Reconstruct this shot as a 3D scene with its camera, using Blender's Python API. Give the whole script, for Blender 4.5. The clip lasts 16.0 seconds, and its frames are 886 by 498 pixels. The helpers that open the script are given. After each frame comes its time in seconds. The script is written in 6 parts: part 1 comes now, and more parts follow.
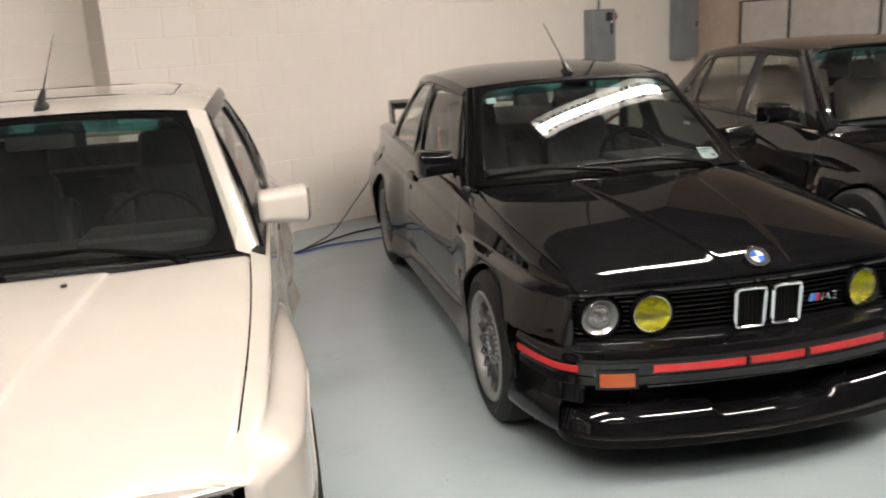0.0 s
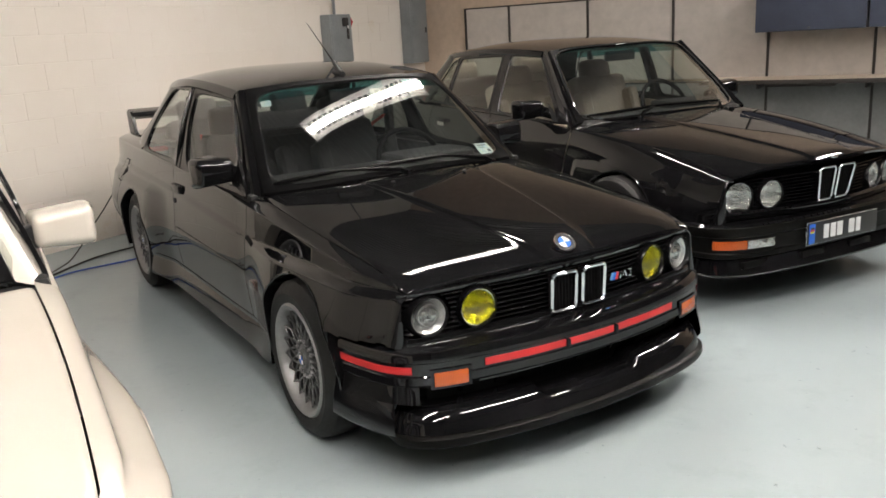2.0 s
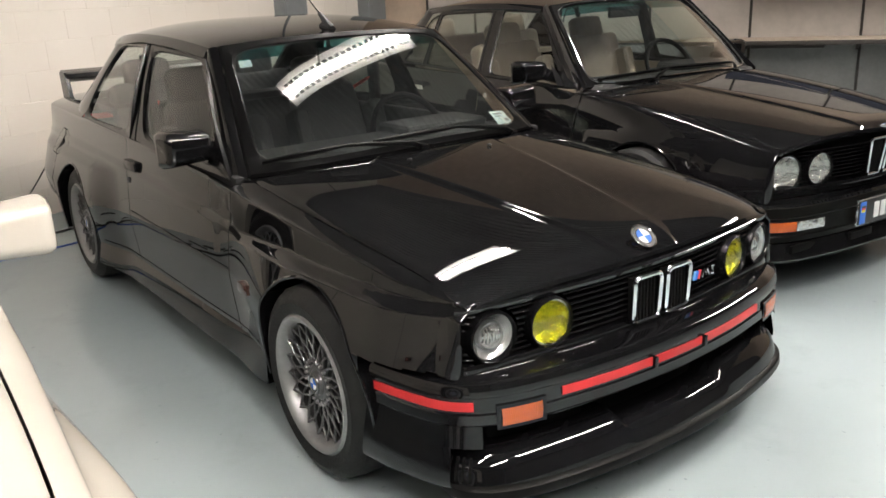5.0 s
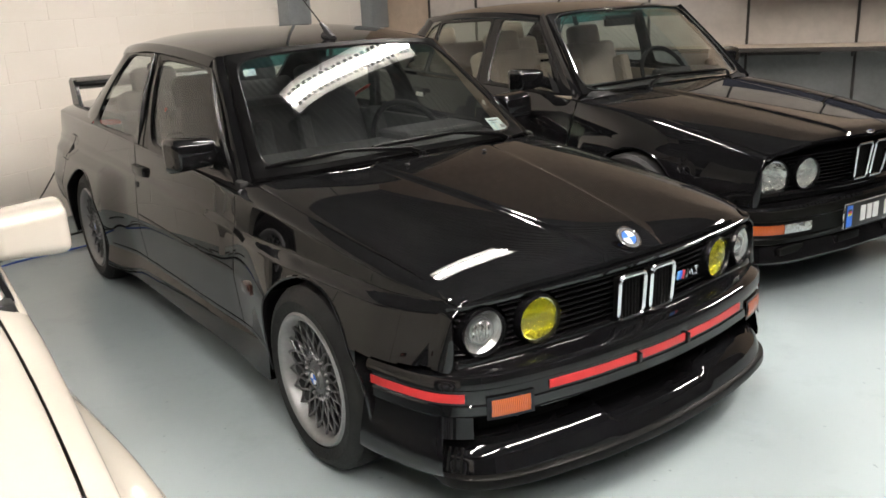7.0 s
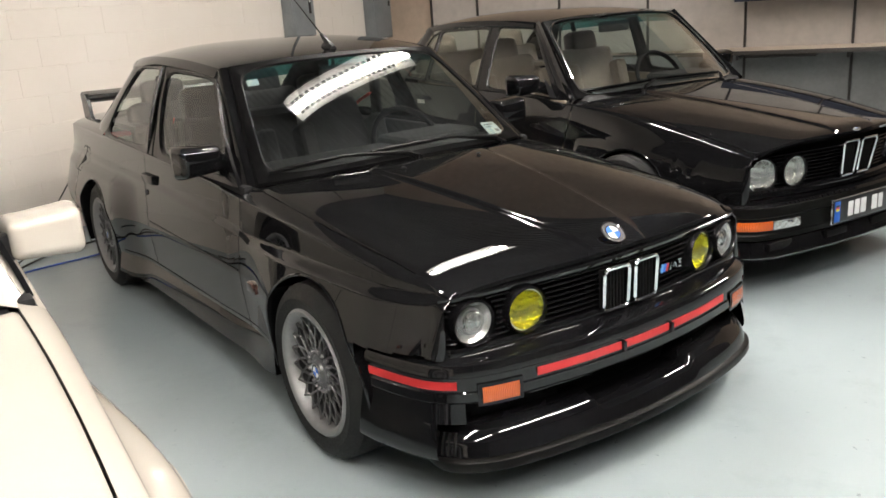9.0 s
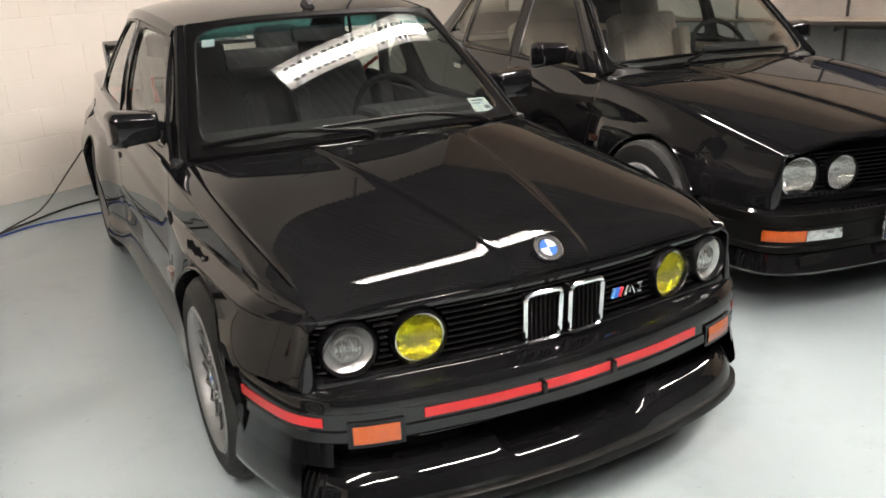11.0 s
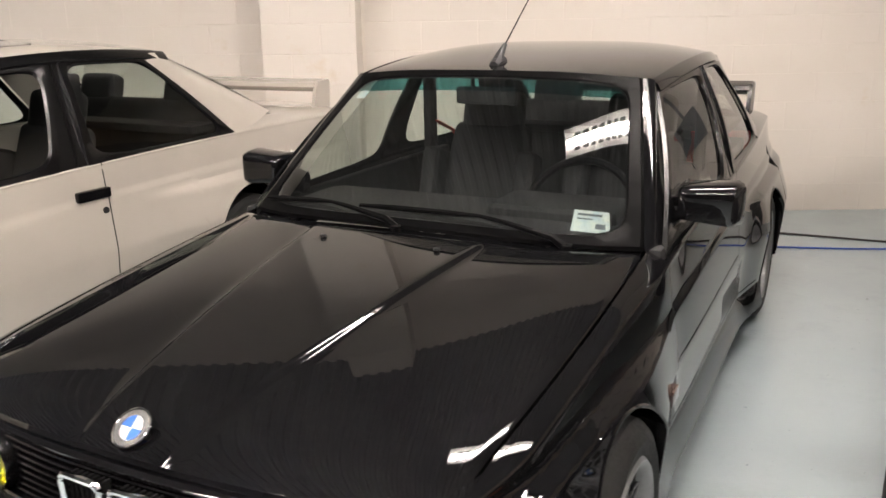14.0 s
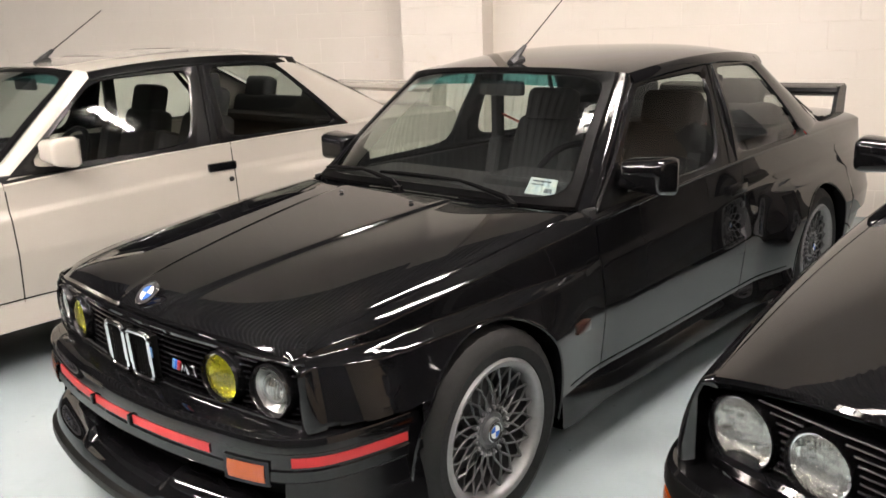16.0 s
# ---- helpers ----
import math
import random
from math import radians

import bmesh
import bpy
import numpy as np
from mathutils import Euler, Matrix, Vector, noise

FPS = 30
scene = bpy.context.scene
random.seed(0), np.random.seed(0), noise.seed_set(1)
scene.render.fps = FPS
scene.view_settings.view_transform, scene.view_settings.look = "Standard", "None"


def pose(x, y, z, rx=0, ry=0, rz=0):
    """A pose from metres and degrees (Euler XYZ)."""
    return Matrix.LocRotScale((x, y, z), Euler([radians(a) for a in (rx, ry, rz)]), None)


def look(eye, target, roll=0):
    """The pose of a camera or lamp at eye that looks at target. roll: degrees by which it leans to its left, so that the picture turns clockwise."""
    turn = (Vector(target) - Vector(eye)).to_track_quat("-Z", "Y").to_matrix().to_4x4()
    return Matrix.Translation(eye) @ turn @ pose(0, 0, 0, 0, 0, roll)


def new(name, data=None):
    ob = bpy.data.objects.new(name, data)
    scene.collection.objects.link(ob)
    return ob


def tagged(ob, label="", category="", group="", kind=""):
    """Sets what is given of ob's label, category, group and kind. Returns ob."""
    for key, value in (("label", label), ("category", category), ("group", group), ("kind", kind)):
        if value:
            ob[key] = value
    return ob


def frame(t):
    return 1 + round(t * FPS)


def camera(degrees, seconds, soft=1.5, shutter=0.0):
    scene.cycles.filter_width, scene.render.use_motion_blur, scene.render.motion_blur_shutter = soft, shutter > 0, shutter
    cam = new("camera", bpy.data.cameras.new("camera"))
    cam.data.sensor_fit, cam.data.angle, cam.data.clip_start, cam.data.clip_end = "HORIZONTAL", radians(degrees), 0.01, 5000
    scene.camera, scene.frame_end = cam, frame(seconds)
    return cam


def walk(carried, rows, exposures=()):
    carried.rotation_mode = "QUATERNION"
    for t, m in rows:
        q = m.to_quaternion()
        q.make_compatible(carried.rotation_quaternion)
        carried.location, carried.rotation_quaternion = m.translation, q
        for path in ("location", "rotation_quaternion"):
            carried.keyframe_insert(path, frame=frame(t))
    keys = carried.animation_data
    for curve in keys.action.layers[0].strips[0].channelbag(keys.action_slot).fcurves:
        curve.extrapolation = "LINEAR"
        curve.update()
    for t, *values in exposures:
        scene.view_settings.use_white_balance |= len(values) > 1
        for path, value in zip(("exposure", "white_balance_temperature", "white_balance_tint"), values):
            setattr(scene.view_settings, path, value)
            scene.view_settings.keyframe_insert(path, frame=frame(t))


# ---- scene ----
LENS = 56.17
PATH = [
    (0, (-1.565, -2.977, 1.475), (-1.168, -1.078, 0.989), -3.38),
    (0.5, (-1.684, -3.056, 1.466), (-1.007, -1.235, 0.991), -3.34),
    (1, (-1.742, -3.114, 1.455), (-0.877, -1.378, 0.964), -3.21),
    (1.5, (-1.763, -3.007, 1.444), (-0.812, -1.318, 0.949), -2.76),
    (2, (-1.804, -2.758, 1.444), (-0.803, -1.100, 0.942), -3.40),
    (2.5, (-1.762, -2.550, 1.433), (-0.739, -0.909, 0.920), -3.41),
    (3, (-1.708, -2.365, 1.427), (-0.663, -0.744, 0.898), -3.13),
    (3.5, (-1.747, -2.169, 1.421), (-0.650, -0.598, 0.848), -3.94),
    (6, (-1.786, -2.065, 1.410), (-0.664, -0.521, 0.812), -2.54),
    (6.5, (-1.799, -2.086, 1.412), (-0.684, -0.535, 0.820), -2.69),
    (7, (-1.817, -2.181, 1.429), (-0.704, -0.624, 0.847), -2.91),
    (7.5, (-1.845, -2.286, 1.422), (-0.735, -0.725, 0.846), -3.42),
    (8, (-1.853, -2.318, 1.422), (-0.743, -0.756, 0.849), -3.77),
    (8.5, (-1.857, -2.317, 1.429), (-0.746, -0.751, 0.868), -3.99),
    (9, (-1.852, -2.320, 1.429), (-0.756, -0.744, 0.868), -4.00),
    (9.5, (-1.809, -2.322, 1.428), (-0.731, -0.740, 0.849), -3.46),
    (12, (-0.288, -2.225, 1.412), (-0.009, -0.356, 0.757), -3.01),
    (12.2, (-0.092, -2.245, 1.459), (0.010, -0.349, 0.832), -3.12),
    (12.5, (0.126, -2.173, 1.466), (0.039, -0.255, 0.907), -3.06),
    (13, (0.475, -1.980, 1.472), (0.165, -0.070, 0.969), -2.59),
    (13.5, (0.841, -1.790, 1.465), (0.186, 0.028, 0.951), -1.78),
    (14, (1.152, -1.562, 1.448), (0.277, 0.152, 0.903), -1.03),
    (14.5, (1.443, -1.397, 1.425), (0.385, 0.220, 0.913), -0.76),
    (15, (1.730, -1.376, 1.396), (0.492, 0.108, 0.881), -1.48),
    (15.5, (1.958, -1.534, 1.391), (0.680, -0.089, 0.865), -1.52),
    (16, (2.142, -1.671, 1.401), (0.830, -0.247, 0.900), -1.92),
]
cam = camera(LENS, 16.0, soft=1.6, shutter=0.3)
walk(cam, [(t, look(e, g, r)) for t, e, g, r in PATH], [(0, -0.03, 6700, 15), (1.0, -0.1, 6650, 14), (1.5, 0.04, 6600, 13), (2.5, 0.06, 6600, 13), (3.7, 0.28, 6550, 12), (5.8, 0.27, 6550, 12), (9.5, 0.27, 6550, 12), (12, 0.47, 6750, 16), (12.5, 0.49, 6750, 16), (13, 0.07, 6750, 18), (13.5, 0.23, 6750, 17), (14, 0.27, 6750, 17), (15, 0.34, 6700, 16), (16, 0.43, 6700, 16)])

# ---- world and light ----
world = bpy.data.worlds.new("world")
scene.world = world
world.use_nodes = True
world.node_tree.nodes["Background"].inputs[0].default_value = (0.9, 0.95, 1.0, 1)
world.node_tree.nodes["Background"].inputs[1].default_value = 0.02

ROOM_TURN = 26.0
ROOM = Matrix.Translation((0, 4.60, 0)) @ Matrix.Rotation(radians(ROOM_TURN), 4, "Z")
CEIL = 4.3
# The first is set by its reflections; the other four are added, unseen fill.
LAMPS = [(-0.30, -3.32), (-4.6, -4.9), (-2.3, -6.5), (1.7, -6.5), (-5.3, -6.5)]


# ---- materials ----
def mat(name, colour=(0.5, 0.5, 0.5), rough=0.5, metal=0.0, coat=0.0, spec=0.5):
    m = bpy.data.materials.new(name)
    m.use_nodes = True
    b = m.node_tree.nodes["Principled BSDF"]
    b.inputs["Base Color"].default_value = (*colour, 1)
    b.inputs["Roughness"].default_value = rough
    b.inputs["Metallic"].default_value = metal
    b.inputs["Coat Weight"].default_value = coat
    b.inputs["Coat Roughness"].default_value = 0.03
    b.inputs["Specular IOR Level"].default_value = spec
    return m


def node(m, kind, **inputs):
    n = m.node_tree.nodes.new(kind)
    for k, v in inputs.items():
        n.inputs[k.replace("_", " ")].default_value = v
    return n


def link(m, a, b):
    m.node_tree.links.new(a, b)


def noise_of(m, scale, detail=4.0, rough=0.55, coords="Object"):
    """coords: Object, or Position for one pattern across all the pieces of a wall."""
    c = m.node_tree.nodes.new("ShaderNodeNewGeometry" if coords == "Position" else "ShaderNodeTexCoord")
    n = node(m, "ShaderNodeTexNoise", Scale=scale, Detail=detail, Roughness=rough)
    link(m, c.outputs[coords], n.inputs["Vector"])
    return n


def ramp(m, src, lo, hi, c0, c1):
    r = m.node_tree.nodes.new("ShaderNodeValToRGB")
    r.color_ramp.elements[0].position, r.color_ramp.elements[1].position = lo, hi
    r.color_ramp.elements[0].color, r.color_ramp.elements[1].color = (*c0, 1), (*c1, 1)
    link(m, src, r.inputs["Fac"])
    return r


def mixed(m, fac, a, b):
    x = m.node_tree.nodes.new("ShaderNodeMix")
    x.data_type = "RGBA"
    for sock, v in ((x.inputs[0], fac), (x.inputs[6], a), (x.inputs[7], b)):
        if isinstance(v, (tuple, float)):
            sock.default_value = v if isinstance(v, float) else (*v, 1)
        else:
            link(m, v, sock)
    return x.outputs[2]


def bump(m, src, strength, distance=0.01):
    b = node(m, "ShaderNodeBump", Strength=strength, Distance=distance)
    link(m, src, b.inputs["Height"])
    link(m, b.outputs["Normal"], m.node_tree.nodes["Principled BSDF"].inputs["Normal"])


def worn(m, c0, c1, scale, r0, r1, bump_strength=0.0, bump_scale=200.0, bump_dist=0.002):
    """Two-scale colour and roughness variation, with a fine relief."""
    b = m.node_tree.nodes["Principled BSDF"]
    big, fine = noise_of(m, scale), noise_of(m, scale * 14)
    r = ramp(m, big.outputs["Fac"], 0.35, 0.68, c0, c1)
    r2 = ramp(m, fine.outputs["Fac"], 0.3, 0.7, (0.9, 0.9, 0.9), (1.06, 1.06, 1.06))
    x = m.node_tree.nodes.new("ShaderNodeMix")
    x.data_type, x.blend_type = "RGBA", "MULTIPLY"
    x.inputs[0].default_value = 1.0
    link(m, r.outputs["Color"], x.inputs[6])
    link(m, r2.outputs["Color"], x.inputs[7])
    link(m, x.outputs[2], b.inputs["Base Color"])
    rr = ramp(m, fine.outputs["Fac"], 0.3, 0.7, (r0,) * 3, (r1,) * 3)
    link(m, rr.outputs["Color"], b.inputs["Roughness"])
    if bump_strength:
        bump(m, noise_of(m, bump_scale, 3.0).outputs["Fac"], bump_strength, bump_dist)
    return m


def glass_mat(name, tint, gloss_rough=0.0, base=0.06):
    m = bpy.data.materials.new(name)
    m.use_nodes = True
    nt = m.node_tree
    nt.nodes.remove(nt.nodes["Principled BSDF"])
    out = nt.nodes["Material Output"]
    tr = node(m, "ShaderNodeBsdfTransparent", Color=(*tint, 1))
    gl = node(m, "ShaderNodeBsdfGlossy", Roughness=gloss_rough, Color=(1, 1, 1, 1))
    lw = node(m, "ShaderNodeLayerWeight", Blend=0.5)
    pw = node(m, "ShaderNodeMath")
    pw.operation, pw.inputs[1].default_value = "POWER", 5.0
    fr = node(m, "ShaderNodeMath")
    fr.operation, fr.inputs[1].default_value, fr.inputs[2].default_value = "MULTIPLY_ADD", 0.9, base
    link(m, lw.outputs["Facing"], pw.inputs[0])
    link(m, pw.outputs[0], fr.inputs[0])
    mx = nt.nodes.new("ShaderNodeMixShader")
    link(m, fr.outputs[0], mx.inputs[0])
    link(m, tr.outputs[0], mx.inputs[1])
    link(m, gl.outputs[0], mx.inputs[2])
    link(m, mx.outputs[0], out.inputs["Surface"])
    return m


def emit_mat(name, colour, strength):
    m = bpy.data.materials.new(name)
    m.use_nodes = True
    b = m.node_tree.nodes["Principled BSDF"]
    b.inputs["Base Color"].default_value = (*colour, 1)
    b.inputs["Emission Color"].default_value = (*colour, 1)
    b.inputs["Emission Strength"].default_value = strength
    return m


M = {}
M["black_paint"] = mat("black_paint", (0.004, 0.004, 0.005), 0.3, 0, 1.0, 0.0)
M["white_paint"] = mat("white_paint", (0.80, 0.75, 0.66), 0.22, 0, 0.8)
for k, c0, c1 in (("black_paint", (0.0035, 0.0035, 0.0042), (0.006, 0.006, 0.0065)), ("white_paint", (0.51, 0.472, 0.415), (0.54, 0.500, 0.442))):
    b_ = M[k].node_tree.nodes["Principled BSDF"]
    n_ = noise_of(M[k], 3.0)
    link(M[k], ramp(M[k], n_.outputs["Fac"], 0.3, 0.7, c0, c1).outputs["Color"], b_.inputs["Base Color"])
    d_ = noise_of(M[k], 55.0, 6.0)
    link(M[k], ramp(M[k], d_.outputs["Fac"], 0.35, 0.8, (0.012,) * 3, (0.04,) * 3).outputs["Color"], b_.inputs["Coat Roughness"])
M["trim"] = worn(mat("black_trim", (0.012, 0.012, 0.013), 0.4), (0.010, 0.010, 0.011), (0.018, 0.018, 0.019), 6, 0.3, 0.45)
M["satin"] = mat("satin_black", (0.004, 0.004, 0.0045), 0.24, 0, 0, 0.3)
M["seal"] = mat("rubber_seal", (0.004, 0.004, 0.0042), 0.35, 0, 0, 0.03)
M["pillar"] = mat("gloss_black_pillar", (0.004, 0.004, 0.0045), 0.12, 0, 0, 0.16)
M["plastic"] = worn(mat("black_plastic", (0.015, 0.015, 0.016), 0.5), (0.012, 0.012, 0.013), (0.022, 0.022, 0.023), 8, 0.42, 0.6, 0.15, 900, 0.0006)
M["lip"] = worn(mat("lip_rubber", (0.02, 0.018, 0.015), 0.5, 0, 0, 0.08), (0.0026, 0.0025, 0.0024), (0.0045, 0.0043, 0.004), 5, 0.32, 0.45)
# Near-black stands in for the shade in gaps and openings; also the kidney slats.
M["dark"] = mat("shade_and_slat_black", (0.004, 0.004, 0.004), 0.8, 0, 0, 0.1)
M["tyre"] = worn(mat("tyre_rubber", (0.016, 0.016, 0.017), 0.7, 0, 0, 0.25), (0.006, 0.006, 0.0065), (0.012, 0.012, 0.0115), 9, 0.5, 0.7, 0.2, 500, 0.001)
M["chrome"] = mat("chrome", (0.85, 0.85, 0.86), 0.08, 1.0)
M["rim"] = worn(mat("rim_silver", (0.45, 0.45, 0.46), 0.3, 0.6), (0.25, 0.25, 0.252), (0.30, 0.30, 0.302), 4, 0.42, 0.50)
M["rim_dark"] = worn(mat("rim_grey", (0.16, 0.16, 0.165), 0.35, 0.8), (0.12, 0.12, 0.122), (0.16, 0.16, 0.162), 4, 0.34, 0.42)
M["rim_white"] = worn(mat("rim_bright_silver", (0.4, 0.4, 0.41), 0.4, 0.5), (0.36, 0.36, 0.37), (0.44, 0.44, 0.45), 4, 0.36, 0.42)
M["barrel"] = mat("brake_dust_grey", (0.05, 0.05, 0.05), 0.6)
M["glass"] = glass_mat("window_glass", (0.78, 0.84, 0.81), 0.0, 0.22)
M["side_glass"] = glass_mat("side_glass", (0.80, 0.86, 0.83), 0.0, 0.035)
M["tint_band"] = glass_mat("tint_band_glass", (0.12, 0.42, 0.45), 0.0, 0.0)
M["lens"] = glass_mat("clear_lens", (0.95, 0.96, 0.95), 0.02)
M["reflector"] = mat("lamp_reflector", (0.75, 0.76, 0.76), 0.16, 1.0)
M["yellow_lens"] = mat("yellow_bowl", (0.85, 0.76, 0.05), 0.25, 0.1, 0.5)
M["yellow_glass"] = glass_mat("yellow_glass", (0.92, 0.87, 0.10), 0.02)
M["bowl"] = mat("silver_bowl", (0.62, 0.62, 0.61), 0.2, 0.72, 0.1)
M["bowl_dark"] = mat("grey_lamp_ring", (0.22, 0.22, 0.22), 0.3, 0.5)
M["fluted"] = mat("fluted_silver", (0.90, 0.90, 0.88), 0.10, 0.92, 0.2)
for k, s_ in (("yellow_lens", 40), ("fluted", 38)):
    w_ = node(M[k], "ShaderNodeTexWave", Scale=s_, Distortion=1.5)
    c_ = M[k].node_tree.nodes.new("ShaderNodeTexCoord")
    link(M[k], c_.outputs["Object"], w_.inputs["Vector"])
    v_ = node(M[k], "ShaderNodeTexVoronoi", Scale=s_ * 1.1)
    link(M[k], c_.outputs["Object"], v_.inputs["Vector"])
    a_ = node(M[k], "ShaderNodeMath")
    link(M[k], w_.outputs["Fac"], a_.inputs[0])
    link(M[k], v_.outputs["Distance"], a_.inputs[1])
    bump(M[k], a_.outputs[0], 0.8, 0.007)
M["amber"] = mat("amber_lens", (0.42, 0.075, 0.008), 0.2, 0.0, 0.6)
w_ = node(M["amber"], "ShaderNodeTexWave", Scale=60.0, Distortion=0.5)
link(M["amber"], M["amber"].node_tree.nodes.new("ShaderNodeTexCoord").outputs["Object"], w_.inputs["Vector"])
bump(M["amber"], w_.outputs["Fac"], 0.5, 0.003)
M["amber_dark"] = mat("dark_marker_lens", (0.05, 0.018, 0.012), 0.15, 0.0, 1.0)
M["red_tape"] = mat("red_tape", (0.46, 0.018, 0.02), 0.38)
M["red_belt"] = mat("red_webbing", (0.6, 0.05, 0.03), 0.7)
M["red_lens"] = mat("red_lens", (0.5, 0.02, 0.02), 0.12, 0, 1.0)
M["seat_black"] = worn(mat("black_seat_cloth", (0.03, 0.03, 0.032), 0.75), (0.012, 0.012, 0.0125), (0.020, 0.020, 0.0208), 10, 0.6, 0.85, 0.3, 600, 0.001)
M["seat_tan"] = worn(mat("tan_leather", (0.36, 0.30, 0.23), 0.5), (0.20, 0.165, 0.125), (0.26, 0.215, 0.165), 8, 0.4, 0.55, 0.2, 300, 0.001)
M["cabin"] = worn(mat("cabin_plastic", (0.012, 0.012, 0.0125), 0.7, 0, 0, 0.3), (0.010, 0.010, 0.0105), (0.015, 0.015, 0.0155), 6, 0.55, 0.7, 0.2, 700, 0.001)
M["cabin_tan"] = mat("tan_trim", (0.20, 0.165, 0.125), 0.6)
M["white_plain"] = mat("white_lettering", (0.75, 0.75, 0.75), 0.5, 0, 0, 0.2)
M["blue"] = mat("blue_enamel", (0.03, 0.14, 0.55), 0.5, 0, 0.0, 0.2)
M["light_blue"] = mat("light_blue_stripe", (0.10, 0.30, 0.65), 0.35)
M["red"] = mat("red_stripe", (0.55, 0.03, 0.04), 0.35)
M["plate_black"] = mat("plate_black", (0.012, 0.012, 0.013), 0.35)
M["sticker"] = worn(mat("paper_sticker", (0.6, 0.7, 0.65), 0.6), (0.34, 0.45, 0.48), (0.52, 0.55, 0.48), 25, 0.5, 0.7)
M["ink"] = mat("sticker_ink", (0.06, 0.08, 0.09), 0.6)

# ---- mesh helpers ----
def lerp(a, b, t):
    return a + (b - a) * t


def curve(table):
    """A smooth function through (at, value) rows."""
    xs, ys = [r[0] for r in table], [r[1] for r in table]
    n = len(xs)
    d = [(ys[i + 1] - ys[i]) / (xs[i + 1] - xs[i]) for i in range(n - 1)]
    m = [d[0]] + [0.0 if d[i - 1] * d[i] <= 0 else 2 * d[i - 1] * d[i] / (d[i - 1] + d[i]) for i in range(1, n - 1)] + [d[-1]]

    def at(x):
        x = min(max(x, xs[0]), xs[-1])
        i = 0
        while i < n - 2 and x > xs[i + 1]:
            i += 1
        h = xs[i + 1] - xs[i]
        t = (x - xs[i]) / h
        return (2 * t**3 - 3 * t**2 + 1) * ys[i] + (t**3 - 2 * t**2 + t) * h * m[i] + (-2 * t**3 + 3 * t**2) * ys[i + 1] + (t**3 - t**2) * h * m[i + 1]

    return at


def smooth(a, b, x):
    t = min(max((x - a) / (b - a), 0.0), 1.0)
    return t * t * (3 - 2 * t)


def solid(name, verts, faces, material, parent=None, label="", angle=35, flat=False):
    me = bpy.data.meshes.new(name)
    me.from_pydata([tuple(v) for v in verts], [], faces)
    me.materials.append(material)
    bm = bmesh.new()
    bm.from_mesh(me)
    bmesh.ops.remove_doubles(bm, verts=bm.verts, dist=0.00005)
    bmesh.ops.recalc_face_normals(bm, faces=bm.faces)
    bm.to_mesh(me)
    bm.free()
    if not flat:
        me.shade_smooth()
        me.set_sharp_from_angle(angle=radians(angle))
    ob = new(name, me)
    if parent:
        ob.parent = parent
    if label:
        ob["label"] = label
    return ob


def part(name, bm, material, parent, label="", angle=35):
    me = bpy.data.meshes.new(name)
    bmesh.ops.recalc_face_normals(bm, faces=bm.faces)
    bm.to_mesh(me)
    bm.free()
    me.materials.append(material)
    me.shade_smooth()
    me.set_sharp_from_angle(angle=radians(angle))
    ob = new(name, me)
    if parent:
        ob.parent = parent
    if label:
        ob["label"] = label
    return ob


def grid_faces(nu, nv, off=0, wrap_u=False, wrap_v=False):
    """Faces of nu rows of nv points."""
    f = []
    for i in range(nu if wrap_u else nu - 1):
        for j in range(nv if wrap_v else nv - 1):
            i2, j2 = (i + 1) % nu, (j + 1) % nv
            f.append((off + i * nv + j, off + i * nv + j2, off + i2 * nv + j2, off + i2 * nv + j))
    return f


def mirror(verts):
    return [(-v[0], v[1], v[2]) for v in verts]


def box_bm(sx, sy, sz, bevel=0.0, at=(0, 0, 0), bm=None, turn=None, segments=2):
    own = bmesh.new()
    bmesh.ops.create_cube(own, size=1.0)
    for v in own.verts:
        v.co = Vector((v.co.x * sx, v.co.y * sy, v.co.z * sz))
    if bevel:
        bmesh.ops.bevel(own, geom=own.edges[:], offset=bevel, segments=segments, affect="EDGES", profile=0.6)
    if turn is not None:
        bmesh.ops.transform(own, matrix=turn, verts=own.verts)
    bmesh.ops.translate(own, vec=Vector(at), verts=own.verts)
    if bm is None:
        return own
    tmp = bpy.data.meshes.new("tmp")
    own.to_mesh(tmp)
    own.free()
    bm.from_mesh(tmp)
    bpy.data.meshes.remove(tmp)
    return bm


def lathe(profile, steps=48, axis="x", closed=False):
    """Turns (along, radius) rows about an axis. Gives verts and faces."""
    v, n = [], len(profile)
    for k in range(steps):
        a = 2 * math.pi * k / steps
        for s, r in profile:
            c, d = r * math.cos(a), r * math.sin(a)
            v.append((s, c, d) if axis == "x" else (c, s, d) if axis == "y" else (c, d, s))
    return v, grid_faces(steps, n, wrap_u=True, wrap_v=closed)


def tube(points, radius, sides=8, caps=True, closed=False, flat=1.0):
    """A round or flattened bar along points."""
    pts = [Vector(p) for p in points]
    n, v, f = len(pts), [], []
    up = Vector((0, 0, 1))
    for i, p in enumerate(pts):
        a = pts[(i + 1) % n] if closed or i < n - 1 else p
        b = pts[i - 1] if closed or i > 0 else p
        d = (a - b).normalized()
        ref = up if abs(d.z) < 0.9 else Vector((0, 1, 0))
        s = d.cross(ref).normalized()
        t = s.cross(d).normalized()
        r = radius[i] if isinstance(radius, (list, tuple)) else radius
        for k in range(sides):
            g = 2 * math.pi * (k + 0.5) / sides
            v.append(p + s * (r * math.cos(g)) + t * (r * flat * math.sin(g)))
    f = grid_faces(n, sides, wrap_u=closed, wrap_v=True)
    if caps and not closed:
        f.append(tuple(range(sides)))
        f.append(tuple(range((n - 1) * sides, n * sides)))
    return v, f


